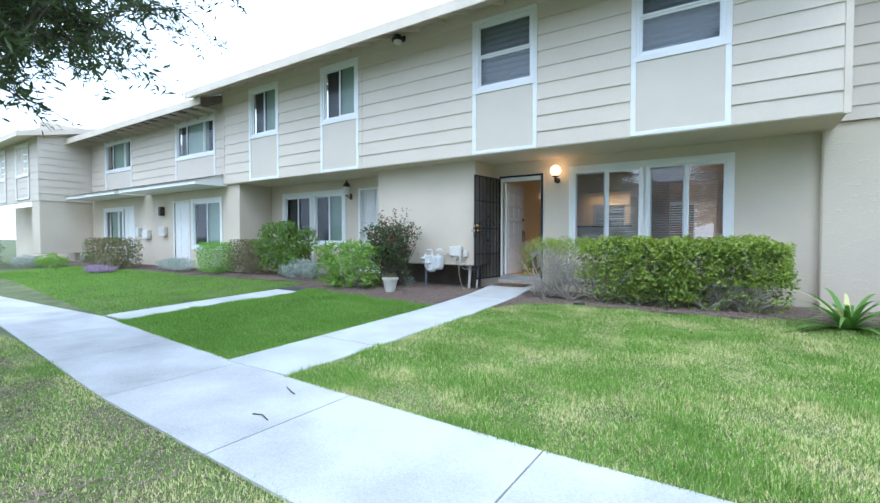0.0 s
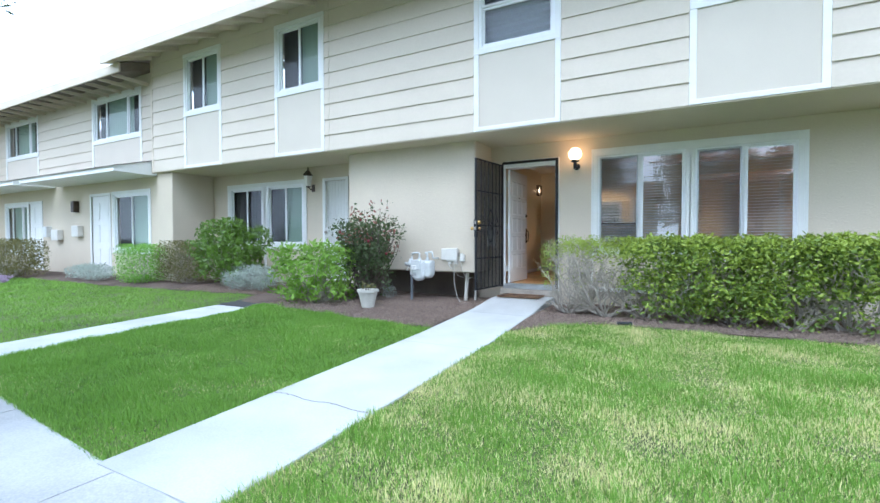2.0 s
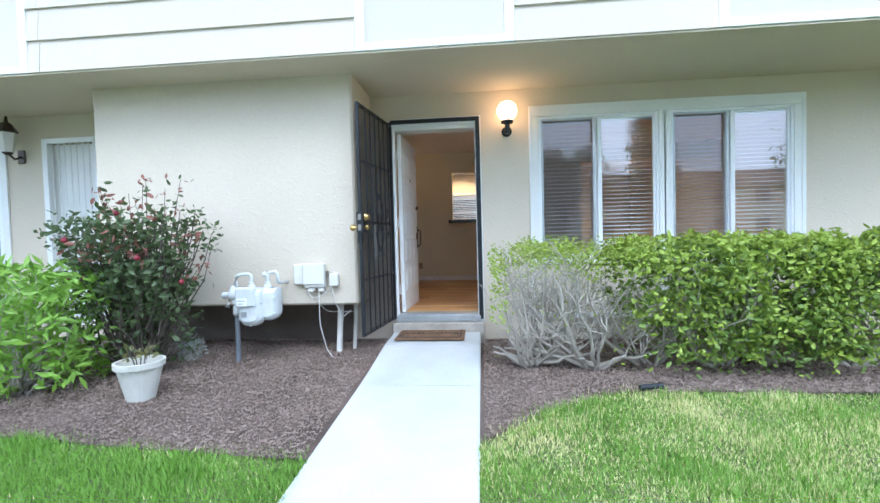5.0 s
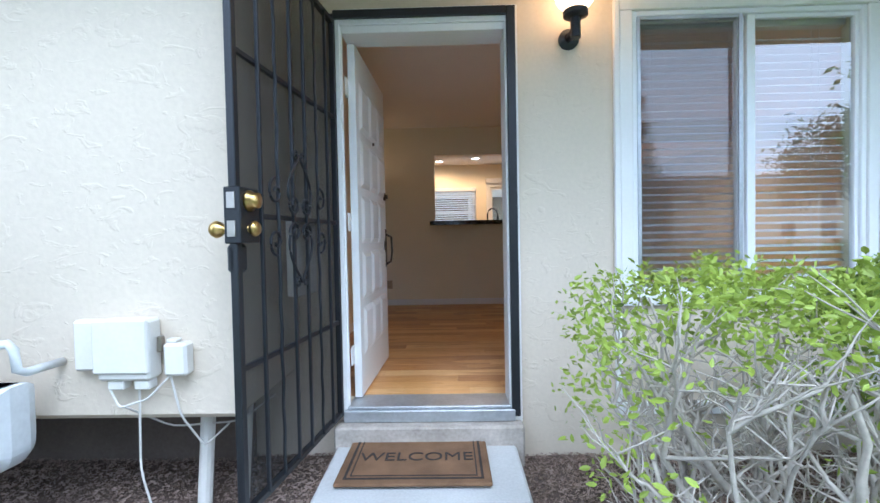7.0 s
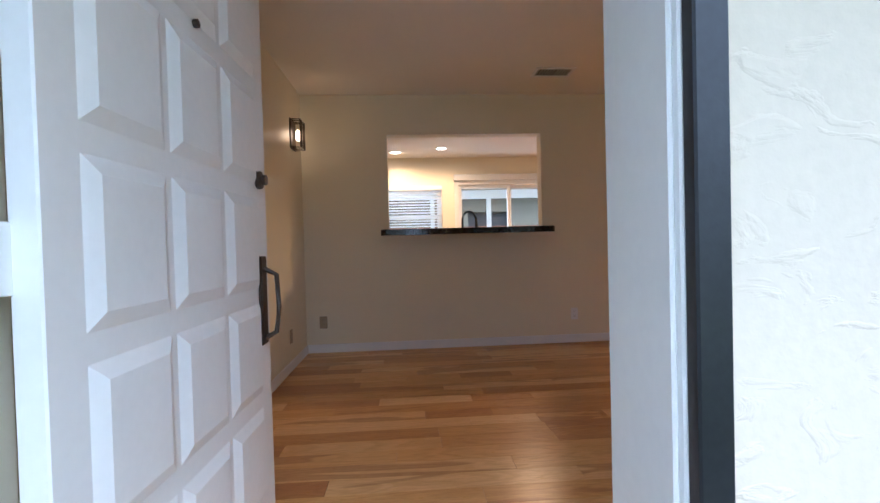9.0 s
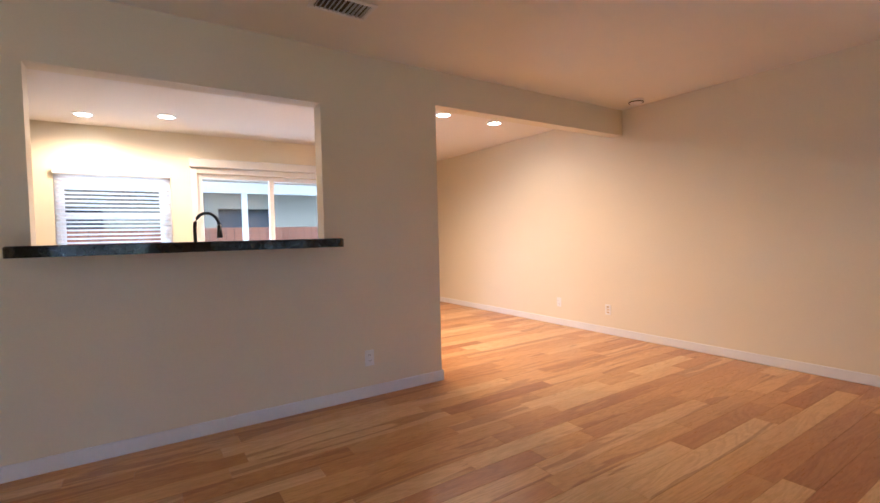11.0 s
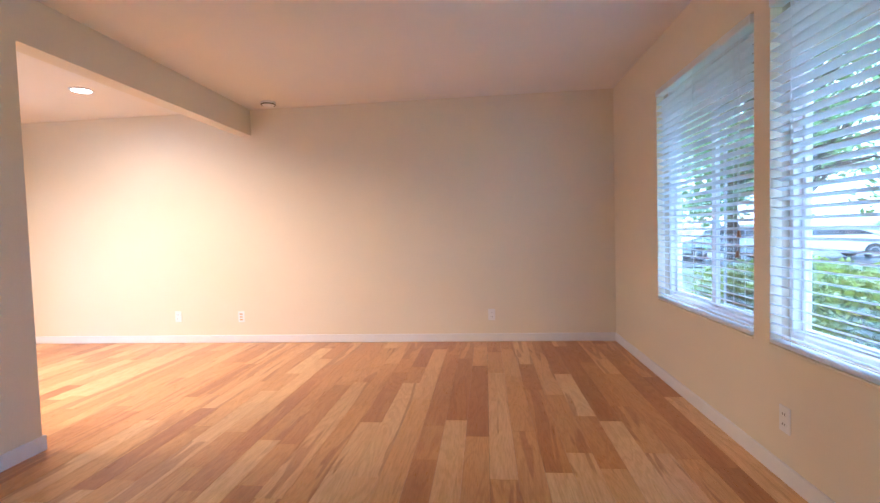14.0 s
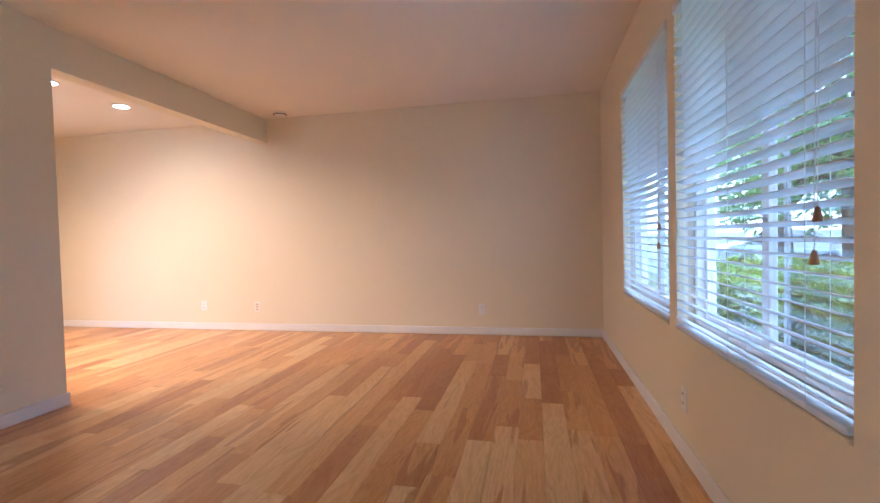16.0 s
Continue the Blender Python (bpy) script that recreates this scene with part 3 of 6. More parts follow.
# ---- windows ----
def window_in(parent, name, x0, x1, z0, z1, y, style="slide", trim=0.09, back=CURT, deep=0.16, low=None, glass=FARGLASS, label="", w=0.045, r=0.036, mid=0.036):
    """A window seen from -y: outer trim on the wall, vinyl frame, sashes and panes. low: the trim runs down to that height round a panel."""
    boards = []
    t = trim
    b = low if low is not None else z0 - t
    for q in ((x0 - t, z1, x1 + t, z1 + t), (x0 - t, z0 - t, x1 + t, z0)):
        boards.append((q[0], y - 0.028, q[1], q[2], y - 0.0, q[3], 0.004))
    for q in (x0 - t, x1):
        boards.append((q, y - 0.024, b, q + t, y, z1 + 0.0, 0.004))
    if low is not None:
        boards.append((x0 - t, y - 0.027, low, x1 + t, y, low + t * 0.8, 0.004))
    f = Geo()
    f.box(x0, y - 0.012, z0, x0 + w, y + 0.07, z1, 0.004).box(x1 - w, y - 0.012, z0, x1, y + 0.07, z1, 0.004)
    f.box(x0 + w, y - 0.01, z0, x1 - w, y + 0.07, z0 + w, 0.004).box(x0 + w, y - 0.01, z1 - w, x1 - w, y + 0.07, z1, 0.004)
    win = f.done(name, VINYL, parent, label or "white framed window")
    for q in boards:
        Geo().box(*q).done("trim_board", WHITE, win)
    cuts = {"slide": [0.5], "three": [0.27, 0.74], "hung": [], "one": []}[style]
    xs = [x0 + w] + [x0 + (x1 - x0) * c for c in cuts] + [x1 - w]
    zs = [z0 + w, (z0 + z1) / 2, z1 - w] if style == "hung" else [z0 + w, z1 - w]
    for i in range(len(xs) - 1):
        for j in range(len(zs) - 1):
            a, c, d, e = xs[i], xs[i + 1], zs[j], zs[j + 1]
            yy = y + (0.02 if (i + j) % 2 else 0.042)
            s = Geo()
            ra, rc = (mid if i else r), (mid if i < len(xs) - 2 else r)
            s.box(a, yy - 0.014, d, a + ra, yy + 0.014, e, 0.003).box(c - rc, yy - 0.014, d, c, yy + 0.014, e, 0.003)
            s.box(a + ra, yy - 0.013, d, c - rc, yy + 0.013, d + r, 0.003).box(a + ra, yy - 0.013, e - r, c - rc, yy + 0.013, e, 0.003)
            s.done("sash", VINYL, win)
            p = Geo().add([(a + ra, yy, d + r), (c - rc, yy, d + r), (c - rc, yy, e - r), (a + ra, yy, e - r)], [(0, 1, 2, 3)]).done("pane", glass, win)
            p.visible_shadow = False
    if back is not None:
        s = Geo()
        n = 24
        c0, c1 = {"slide": (0.48, 1.0), "three": (0.24, 0.78)}.get(style, (0.0, 1.0)) if back is CURT else (0.0, 1.0)
        # A sheet behind the curtain carries the room's dimness as near-black colour.
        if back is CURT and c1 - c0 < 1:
            Geo().box(x0, y + deep + 0.05, z0, x1, y + deep + 0.07, z1).done("painted_dim_interior", DARKIN, win, "backing coloured dark for the shade behind the glass")
        vs = []
        for i in range(n + 1):
            # Zigzag blind slats, their dimness behind the glass put into the grey.
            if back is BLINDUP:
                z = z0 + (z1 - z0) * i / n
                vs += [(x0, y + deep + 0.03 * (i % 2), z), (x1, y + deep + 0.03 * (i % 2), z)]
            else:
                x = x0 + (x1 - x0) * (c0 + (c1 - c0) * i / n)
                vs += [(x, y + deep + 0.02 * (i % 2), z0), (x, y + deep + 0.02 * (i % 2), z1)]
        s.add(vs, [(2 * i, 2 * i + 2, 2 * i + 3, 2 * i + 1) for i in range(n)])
        s.done("curtain", back, win, "pale half-drawn curtain" if back is CURT else "backing coloured dark for the shade behind the glass")
    return win


def insect_screen(win, W):
    """Grey framed fly screen outside the sliding half."""
    a, b, c, d = W[0] + 0.028, (W[0] + W[1]) / 2 - 0.03, W[2] + 0.028, W[3] - 0.028
    g = Geo().box(a, -0.008, c, a + 0.02, 0.004, d, 0.002).box(b - 0.02, -0.008, c, b, 0.004, d, 0.002).box(a + 0.02, -0.008, c, b - 0.02, 0.004, c + 0.02, 0.002).box(a + 0.02, -0.008, d - 0.02, b - 0.02, 0.004, d, 0.002)
    fs = g.done("screen_frame", GALV, win, "grey aluminium fly screen frame")
    Geo().add([(a + 0.02, -0.002, c + 0.02), (b - 0.02, -0.002, c + 0.02), (b - 0.02, -0.002, d - 0.02), (a + 0.02, -0.002, d - 0.02)], [(0, 1, 2, 3)]).done("screen_mesh", FLYMESH, fs, "fine dark fly mesh")


for nm, W in (("window_1", WIN1), ("window_2", WIN2)):
    w = window_in(None, nm, W[0], W[1], W[2], W[3], 0.0, trim=0.07, back=None, label="white vinyl sliding window with horizontal blind inside", glass=GLASS, w=0.026, r=0.022, mid=0.045)
    insect_screen(w, W)
    tagged(w, category="window", kind="structure")
g = Geo()
for q in ((1.03, 2.16, 3.79, 2.215), (1.03, -0.06, 1.06, 2.16), (3.75, -0.06, 3.79, 2.16), (2.37, -0.06, 2.43, 0.53), (1.06, -0.06, 3.75, 0.01)):
    g.box(q[0], -0.03, q[1], q[2], 0.0, q[3], 0.004)
g.done("trim", WHITE, kind="structure", label="white painted boards framing the front windows", category="trim")
# interior sills and reveals
for W in (WIN1, WIN2):
    g = Geo().box(W[0] + 0.002, 0.101, 0.566, W[1] - 0.002, 0.158, 0.577, 0.003)
    g.done("window_sill", WALLIN, kind="structure", label="beige painted inner window sill", category="window sill")


# ---- blinds ----
def blind(W, label):
    x0, x1, z0, z1 = W[0] + 0.012, W[1] - 0.012, W[2] - 0.02, W[3] - 0.006
    top = thing("venetian_blind", label, "blind", "blinds at the front windows", pose(0, 0.134, 0))
    Geo().box(x0, -0.03, z1 - 0.045, x1, 0.03, z1, 0.004).done("head_rail", SLAT, top)
    Geo().box(x0, -0.026, z0 + 0.002, x1, 0.026, z0 + 0.02, 0.005).done("bottom_rail", SLAT, top)
    n = int((z1 - z0 - 0.09) / 0.0425)
    first = None
    for i in range(n):
        z = z0 + 0.045 + i * 0.0425
        m = pose(0, 0, z, 14, 0, 0.0)
        if first is None:
            s = Geo()
            vs = []
            for x in (x0, x1):
                for y, h in ((-0.025, -0.002), (-0.009, 0.0012), (0.009, 0.0012), (0.025, -0.002)):
                    vs += [(x, y, h), (x, y, h + 0.0026)]
            s.add(vs, [(0, 8, 10, 2), (2, 10, 12, 4), (4, 12, 14, 6), (1, 3, 11, 9), (3, 5, 13, 11), (5, 7, 15, 13), (0, 1, 9, 8), (6, 14, 15, 7), (0, 2, 3, 1), (2, 4, 5, 3), (4, 6, 7, 5), (8, 9, 11, 10), (10, 11, 13, 12), (12, 13, 15, 14)])
            first = s.done("slat", SLAT, top, at=m)
        else:
            share("slat", first, top, m)
    for fx in (0.12, 0.5, 0.88):
        x = x0 + (x1 - x0) * fx
        Geo().tube([(x, 0.027, z0 + 0.01), (x, 0.027, z1 - 0.03)], 0.0011, 5).tube([(x, -0.027, z0 + 0.01), (x, -0.027, z1 - 0.03)], 0.0011, 5).done("ladder_cord", SLAT, top)
    x = x0 + 0.07
    for dx, zz in ((0.0, 1.08), (0.012, 0.98)):
        Geo().tube([(x + dx, 0.04, zz), (x + dx, 0.034, z1 - 0.04)], 0.0012, 5).done("pull_cord", SLAT, top)
        Geo().lathe([(0.003, 0.035), (0.006, 0.03), (0.011, 0.004), (0.009, 0.0)], 10).done("tassel", WOODTAN, top, "small tan cord tassel", smooth=True, at=pose(x + dx, 0.04, zz - 0.03))
    return top


WOODTAN = mat("tassel_wood", (0.42, 0.25, 0.13), 0.5, var=0.15, scale=9, fine=60, bump=0)
blind(WIN1, "white horizontal slat blind, half open, near the entry")
blind(WIN2, "white horizontal slat blind, half open, beside the far corner")


# ---- upper storey ----
UP_Y, UP_Z0, UP_Z1 = -1.165, 2.42, 5.22


def siding(parent, x0, x1, z0, z1, y, lap=0.283):
    """Lapped boards between two heights, each one a piece."""
    zz = UP_Z0
    while zz < z1 - 0.02:
        a, b = max(zz, z0), min(zz + lap + 0.012, z1)
        zz += lap
        if b - a < 0.03 or a >= z1:
            continue
        g = Geo()
        vs = []
        for x in (x0 + 0.002, x1 - 0.002):
            vs += [(x, y - 0.034, a), (x, y - 0.012, b), (x, y + 0.01, b), (x, y + 0.01, a)]
        g.add(vs, [(0, 4, 5, 1), (1, 5, 6, 2), (0, 3, 7, 4), (0, 1, 2, 3), (4, 7, 6, 5)])
        g.done("siding_board", SIDING, parent)


def upper(name_label, x0, x1, wins, y=UP_Y, zwin=(3.66, 4.90), ztop=UP_Z1, eave=(-2.12, 4.76), zbot=UP_Z0):
    top = thing("townhouse", name_label, "townhouse", "row of townhouses")
    holes = [(a + 0.08, b - 0.08, zwin[0], zwin[1]) for a, b, s in wins]
    pierced(Geo(), x0, x1, y + 0.012, y + 0.13, zbot, ztop + 0.1, holes).done("wall", SIDING, top)
    xs = [x0] + [v for a, b, s in wins for v in (a, b)] + [x1]
    for i in range(0, len(xs), 2):
        siding(top, xs[i], xs[i + 1], zbot, ztop, y)
    for a, b, s in wins:
        siding(top, a, b, zwin[1] + 0.085, ztop, y)
        Geo().box(a + 0.07, y - 0.012, zbot + 0.05, b - 0.07, y + 0.011, zwin[0] - 0.08).done("spandrel_panel", PANEL, top, "smooth beige panel under the window")
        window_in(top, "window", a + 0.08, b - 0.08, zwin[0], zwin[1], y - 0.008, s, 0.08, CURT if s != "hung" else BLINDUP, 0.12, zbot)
    # roof: shingle slab, fascia and rafter tails
    ey, ez = eave
    rise = 0.36
    yr = 3.6
    g = Geo()
    zr = ez + 0.2 + (yr - ey) * rise
    vs = []
    for x in (x0 - 0.0, x1):
        vs += [(x, ey, ez + 0.19), (x, yr, zr), (x, yr, zr - 0.06), (x, ey, ez + 0.13)]
    g.add(vs, [(0, 4, 5, 1), (3, 2, 6, 7), (0, 3, 7, 4), (0, 1, 2, 3), (4, 7, 6, 5)])
    roof = g.done("roof", ROOFM, top)
    Geo().box(x0, ey - 0.02, ez, x1, ey + 0.02, ez + 0.2, 0.004).done("fascia", FASCIA, top)
    g = Geo()
    g.add([(x0, ey + 0.02, ez + 0.125), (x1, ey + 0.02, ez + 0.125), (x1, y + 0.1, ez + 0.125 + (y + 0.08 - ey) * rise), (x0, y + 0.1, ez + 0.125 + (y + 0.08 - ey) * rise)], [(3, 2, 1, 0)])
    g.done("eave_boarding", FASCIA, top)
    n = int((x1 - x0) / 0.62)
    for i in range(n):
        x = x0 + (x1 - x0) * (i + 0.5) / n
        g = Geo()
        zi = ez + 0.12
        zo = zi + (y + 0.08 - ey) * rise
        vs = []
        for xx in (x - 0.022, x + 0.022):
            vs += [(xx, ey + 0.02, zi - 0.09), (xx, ey + 0.02, zi), (xx, y + 0.08, zo), (xx, y + 0.08, zo - 0.09)]
        g.add(vs, [(0, 3, 7, 4), (0, 1, 2, 3), (4, 7, 6, 5), (1, 5, 6, 2)])
        g.done("rafter_tail", FASCIA, roof)
    return top


home = upper("beige two-storey townhouse with lapped siding and white windows", -3.4, 4.96, [(-0.51, 0.81, "hung"), (2.38, 3.74, "hung")])
next_home = upper("beige two-storey townhouse next door with sliding windows", -8.93, -3.402, [(-7.72, -6.41, "slide"), (-4.80, -3.52, "slide")])
Geo().box(4.96, -1.2, 2.40, 5.04, -1.15, 5.2, 0.004).done("corner_board", FASCIA, home)
Geo().box(-8.99, -1.2, 2.40, -8.93, -1.13, 5.15, 0.004).done("corner_board", FASCIA, next_home)
# roof return at the end of the taller block
for x, p in ((-9.35, next_home),):
    g = Geo()
    vs = []
    for xx in (x, -8.93):
        vs += [(xx, -2.12, 4.95), (xx, 3.6, 7.01), (xx, 3.6, 6.85), (xx, -2.12, 4.76)]
    g.add(vs, [(0, 4, 5, 1), (3, 2, 6, 7), (0, 3, 7, 4), (0, 1, 2, 3), (4, 7, 6, 5)])
    g.done("roof_end", FASCIA, p)

# ground floor next door
NW, ND = (-7.72, -5.22, 0.66, 2.06), (-4.6, -3.98, -0.1, 2.07)
pierced(Geo(), -8.93, -0.951, 0.0, 0.12, -0.5, 2.42, [NW, ND]).done("ground_wall", STUCCO, next_home, "tan stucco recessed wall")
Geo().box(-8.95, -1.1, -0.4, -8.35, 0.0, 2.42, 0.015).done("pier", STUCCO, next_home, "tan stucco pier")
mid = (NW[0] + NW[1]) / 2
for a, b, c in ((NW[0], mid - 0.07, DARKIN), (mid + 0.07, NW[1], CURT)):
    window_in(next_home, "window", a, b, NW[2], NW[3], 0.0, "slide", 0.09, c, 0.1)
Geo().box(mid - 0.035, -0.026, -0.05, mid + 0.035, 0.0, 0.57, 0.004).done("trim_post", WHITE, next_home)
sd = Geo()
sd.box(ND[0] - 0.05, -0.03, ND[2], ND[0] + 0.02, 0.03, ND[3] + 0.06, 0.004).box(ND[1] - 0.02, -0.03, ND[2], ND[1] + 0.05, 0.03, ND[3] + 0.06, 0.004).box(ND[0] + 0.02, -0.03, ND[3], ND[1] - 0.02, 0.03, ND[3] + 0.06, 0.004)
sd.box(ND[0] + 0.02, -0.012, 1.0, ND[1] - 0.02, 0.012, 1.05, 0.003).box(ND[0] + 0.02, -0.012, 0.85, ND[1] - 0.02, 0.012, 0.9, 0.003)
sd = sd.done("security_door", WHITE, next_home, "white barred security door")
for i in range(7):
    x = ND[0] + 0.07 + i * 0.078
    Geo().tube([(x, -0.01, ND[2] + 0.02), (x, -0.01, ND[3])], 0.008, 6).done("bar", WHITE, sd)
Geo().box(ND[0], 0.07, ND[2], ND[1], 0.11, ND[3]).done("door_leaf", WHITE, next_home)
Geo().lathe([(0.012, 0), (0.03, 0.03), (0.03, 0.05), (0.0, 0.06)], 10).done("knob", STEEL, sd, at=pose(ND[0] + 0.06, -0.02, 0.95, 90))
# Near-black block standing in for the unlit rooms next door.
Geo().box(-9.0, 0.13, -0.3, -3.4, 0.3, 2.42).done("painted_dim_wall", DARKIN, next_home)

# ---- townhouse with awnings, further along ----
U3 = -1.0
third = thing("townhouse", "beige townhouse with white awnings over the doors", "townhouse", "row of townhouses")
lowholes = [(-11.1, -9.47, 0.52, 2.0), (-12.25, -11.33, -0.1, 2.0), (-17.8, -16.2, 0.4, 1.95), (-16.1, -15.25, -0.1, 1.95)]
pierced(Geo(), -19.0, -8.96, U3, U3 + 0.15, -0.5, 2.5, lowholes).done("ground_wall", STUCCO, third)
upwins = [(-17.65, -15.3, "three"), (-12.1, -9.7, "three")]
pierced(Geo(), -19.0, -8.99, U3 + 0.012, U3 + 0.13, 2.5, 5.1, [(a + 0.08, b - 0.08, 3.48, 4.58) for a, b, s in upwins]).done("wall", SIDING, third)
for a, b in ((-19.0, -17.65), (-15.3, -12.1), (-9.7, -8.99)):
    siding(third, a, b, 2.5, 5.05, U3)
for a, b, s in upwins:
    siding(third, a, b, 4.66, 5.05, U3)
    Geo().box(a + 0.07, U3 - 0.012, 2.6, b - 0.07, U3 + 0.011, 3.4).done("spandrel_panel", PANEL, third)
    window_in(third, "window", a + 0.08, b - 0.08, 3.48, 4.58, U3 - 0.008, s, 0.08, CURT, 0.12, 2.56)
window_in(third, "window", -11.1, -9.47, 0.52, 2.0, U3, "slide", 0.08, CURT, 0.1)
window_in(third, "window", -17.8, -16.2, 0.4, 1.95, U3, "three", 0.08, CURT, 0.1)
for a, b, z in ((-12.25, -11.33, 2.0), (-16.1, -15.25, 1.95)):
    d = Geo().box(a, U3 + 0.02, -0.15, b, U3 + 0.06, z).done("door", WHITE, third, "white panelled front door")
    for i in range(2):
        for j in range(3):
            w = (b - a) / 2
            Geo().box(a + w * i + 0.08, U3 + 0.008, 0.1 + j * 0.62, a + w * (i + 1) - 0.08, U3 + 0.019, 0.58 + j * 0.62, 0.006).done("raised_panel", WHITE, d)
    g = Geo().box(a - 0.07, U3 - 0.02, -0.15, a, U3 + 0.02, z + 0.07, 0.004).box(b, U3 - 0.02, -0.15, b + 0.07, U3 + 0.02, z + 0.07, 0.004).box(a, U3 - 0.02, z, b, U3 + 0.02, z + 0.07, 0.004)
    g.done("door_frame", WHITE, d)
for a, b in ((-13.9, -9.05), (-18.7, -14.3)):
    g = Geo()
    vs = []
    for x in (a, b):
        vs += [(x, U3 - 0.01, 2.36), (x, U3 - 1.0, 2.36), (x, U3 - 1.0, 2.48), (x, U3 - 0.01, 2.74)]
    g.add(vs, [(0, 1, 5, 4), (1, 2, 6, 5), (0, 3, 2, 1), (4, 5, 6, 7)])
    aw = g.done("awning", WHITE, third, "white boxed door awning")
    Geo().add([(a - 0.03, U3 - 1.04, 2.485), (b + 0.03, U3 - 1.04, 2.485), (b + 0.03, U3, 2.765), (a - 0.03, U3, 2.765), (a - 0.03, U3 - 1.04, 2.47), (b + 0.03, U3 - 1.04, 2.47), (b + 0.03, U3, 2.75), (a - 0.03, U3, 2.75)],
              [(0, 1, 2, 3), (4, 7, 6, 5), (0, 4, 5, 1), (1, 5, 6, 2), (3, 7, 4, 0)]).done("awning_roof", ROOFM, aw)
g = Geo()
vs = []
for x in (-19.3, -8.99):
    vs += [(x, -1.85, 4.82), (x, 3.6, 6.75), (x, 3.6, 6.6), (x, -1.85, 4.62)]
g.add(vs, [(0, 4, 5, 1), (3, 2, 6, 7), (0, 3, 7, 4), (0, 1, 2, 3), (4, 7, 6, 5)])
r3 = g.done("roof", ROOFM, third)
Geo().box(-19.35, -1.89, 4.62, -8.99, -1.852, 4.83, 0.004).done("fascia", FASCIA, third)
for i in range(17):
    x = -19.0 + i * 0.6
    Geo().box(x - 0.02, -1.84, 4.6, x + 0.02, -0.95, 4.68).done("rafter_tail", FASCIA, r3)
for x, z, w, m in ((-13.0, 1.75, 0.16, BRONZE), (-14.1, 0.95, 0.4, BOXM), (-14.7, 1.05, 0.22, METER), (-12.9, 1.05, 0.35, BOXM)):
    Geo().box(x - w / 2, U3 - 0.16, z - 0.16, x + w / 2, U3, z + 0.16, 0.02).done("wall_box", m, third)

fourth = thing("townhouse", "beige townhouse standing forward at the end of the row", "townhouse", "row of townhouses")
F_Y = -2.75
Geo().box(-19.3, F_Y, 0.2, -19.06, 0.5, 2.3, 0.02).box(-19.9, F_Y, 0.2, -19.3, F_Y + 0.3, 2.3, 0.02).done("ground_wall", STUCCO, fourth)
Geo().box(-27, F_Y + 1.2, -0.4, -19.3, F_Y + 1.35, 2.35).done("recess_wall", STUCCO, fourth)
Geo().box(-27, F_Y + 0.005, 2.3, -19.062, F_Y + 0.1, 5.0).box(-19.2, F_Y + 0.1, 2.3, -19.062, 3.0, 5.4).done("wall", SIDING, fourth)
zz = 2.3
while zz < 4.95:
    g = Geo().add([(-19.03, F_Y - 0.02, zz), (-19.03, 3.0, zz), (-19.05, 3.0, zz + 0.29), (-19.05, F_Y - 0.02, zz + 0.29)], [(0, 1, 2, 3)])
    g.add([(-27, F_Y - 0.02, zz), (-19.03, F_Y - 0.02, zz), (-19.03, F_Y - 0.005, zz + 0.29), (-27, F_Y - 0.005, zz + 0.29)], [(0, 1, 2, 3)])
    g.add([(-27, F_Y - 0.02, zz), (-19.03, F_Y - 0.02, zz), (-19.03, F_Y, zz), (-27, F_Y, zz)], [(3, 2, 1, 0)])
    g.add([(-19.03, F_Y - 0.02, zz), (-19.03, 3, zz), (-19.06, 3, zz), (-19.06, F_Y, zz)], [(3, 2, 1, 0)])
    g.done("siding_board", SIDING, fourth)
    zz += 0.283
for a in (-21.6, -24.6):
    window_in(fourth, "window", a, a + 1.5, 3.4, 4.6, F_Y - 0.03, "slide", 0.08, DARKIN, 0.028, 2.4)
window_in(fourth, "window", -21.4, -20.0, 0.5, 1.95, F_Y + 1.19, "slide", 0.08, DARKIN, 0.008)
g = Geo()
vs = []
for x in (-27.3, -18.7):
    vs += [(x, F_Y - 0.7, 4.85), (x, 3.2, 6.3), (x, 3.2, 6.1), (x, F_Y - 0.7, 4.65)]
g.add(vs, [(0, 4, 5, 1), (3, 2, 6, 7), (0, 3, 7, 4), (0, 1, 2, 3), (4, 7, 6, 5)])
g.done("roof", FASCIA, fourth)

right_home = thing("townhouse", "beige townhouse with a stucco front beyond the hedge", "townhouse", "row of townhouses")
Geo().box(4.88, -0.15, -0.6, 14, 0.0, 2.5, 0.02).done("ground_wall", STUCCO, right_home)
Geo().box(5.045, -0.16, 2.5, 14, 0.0, 5.6).done("wall", SIDING, right_home)
siding(right_home, 5.045, 14, 2.5, 5.5, -0.17)
Geo().box(4.97, -1.14, 5.1, 14, -1.1, 5.3, 0.004).done("fascia", FASCIA, right_home)
Geo().add([(4.97, -1.12, 5.29), (14, -1.12, 5.29), (14, 3.6, 7.0), (4.97, 3.6, 7.0), (4.97, -1.12, 5.22), (14, -1.12, 5.22), (14, 3.6, 6.9), (4.97, 3.6, 6.9)], [(0, 1, 2, 3), (4, 7, 6, 5), (0, 4, 5, 1), (3, 7, 4, 0)]).done("roof", ROOFM, right_home)

# ---- entry ----
g = Geo()
X0, X1 = DOOR[0], DOOR[1]
g.box(X0 - 0.026, -0.03, -0.09, X0, 0.0, 2.13, 0.003).box(X1, -0.03, -0.09, X1 + 0.062, 0.0, 2.145, 0.003).box(X0, -0.03, 2.06, X1, 0.0, 2.145, 0.003)
df = g.done("door_frame", WHITE, kind="structure", label="white painted front door frame", category="door frame")
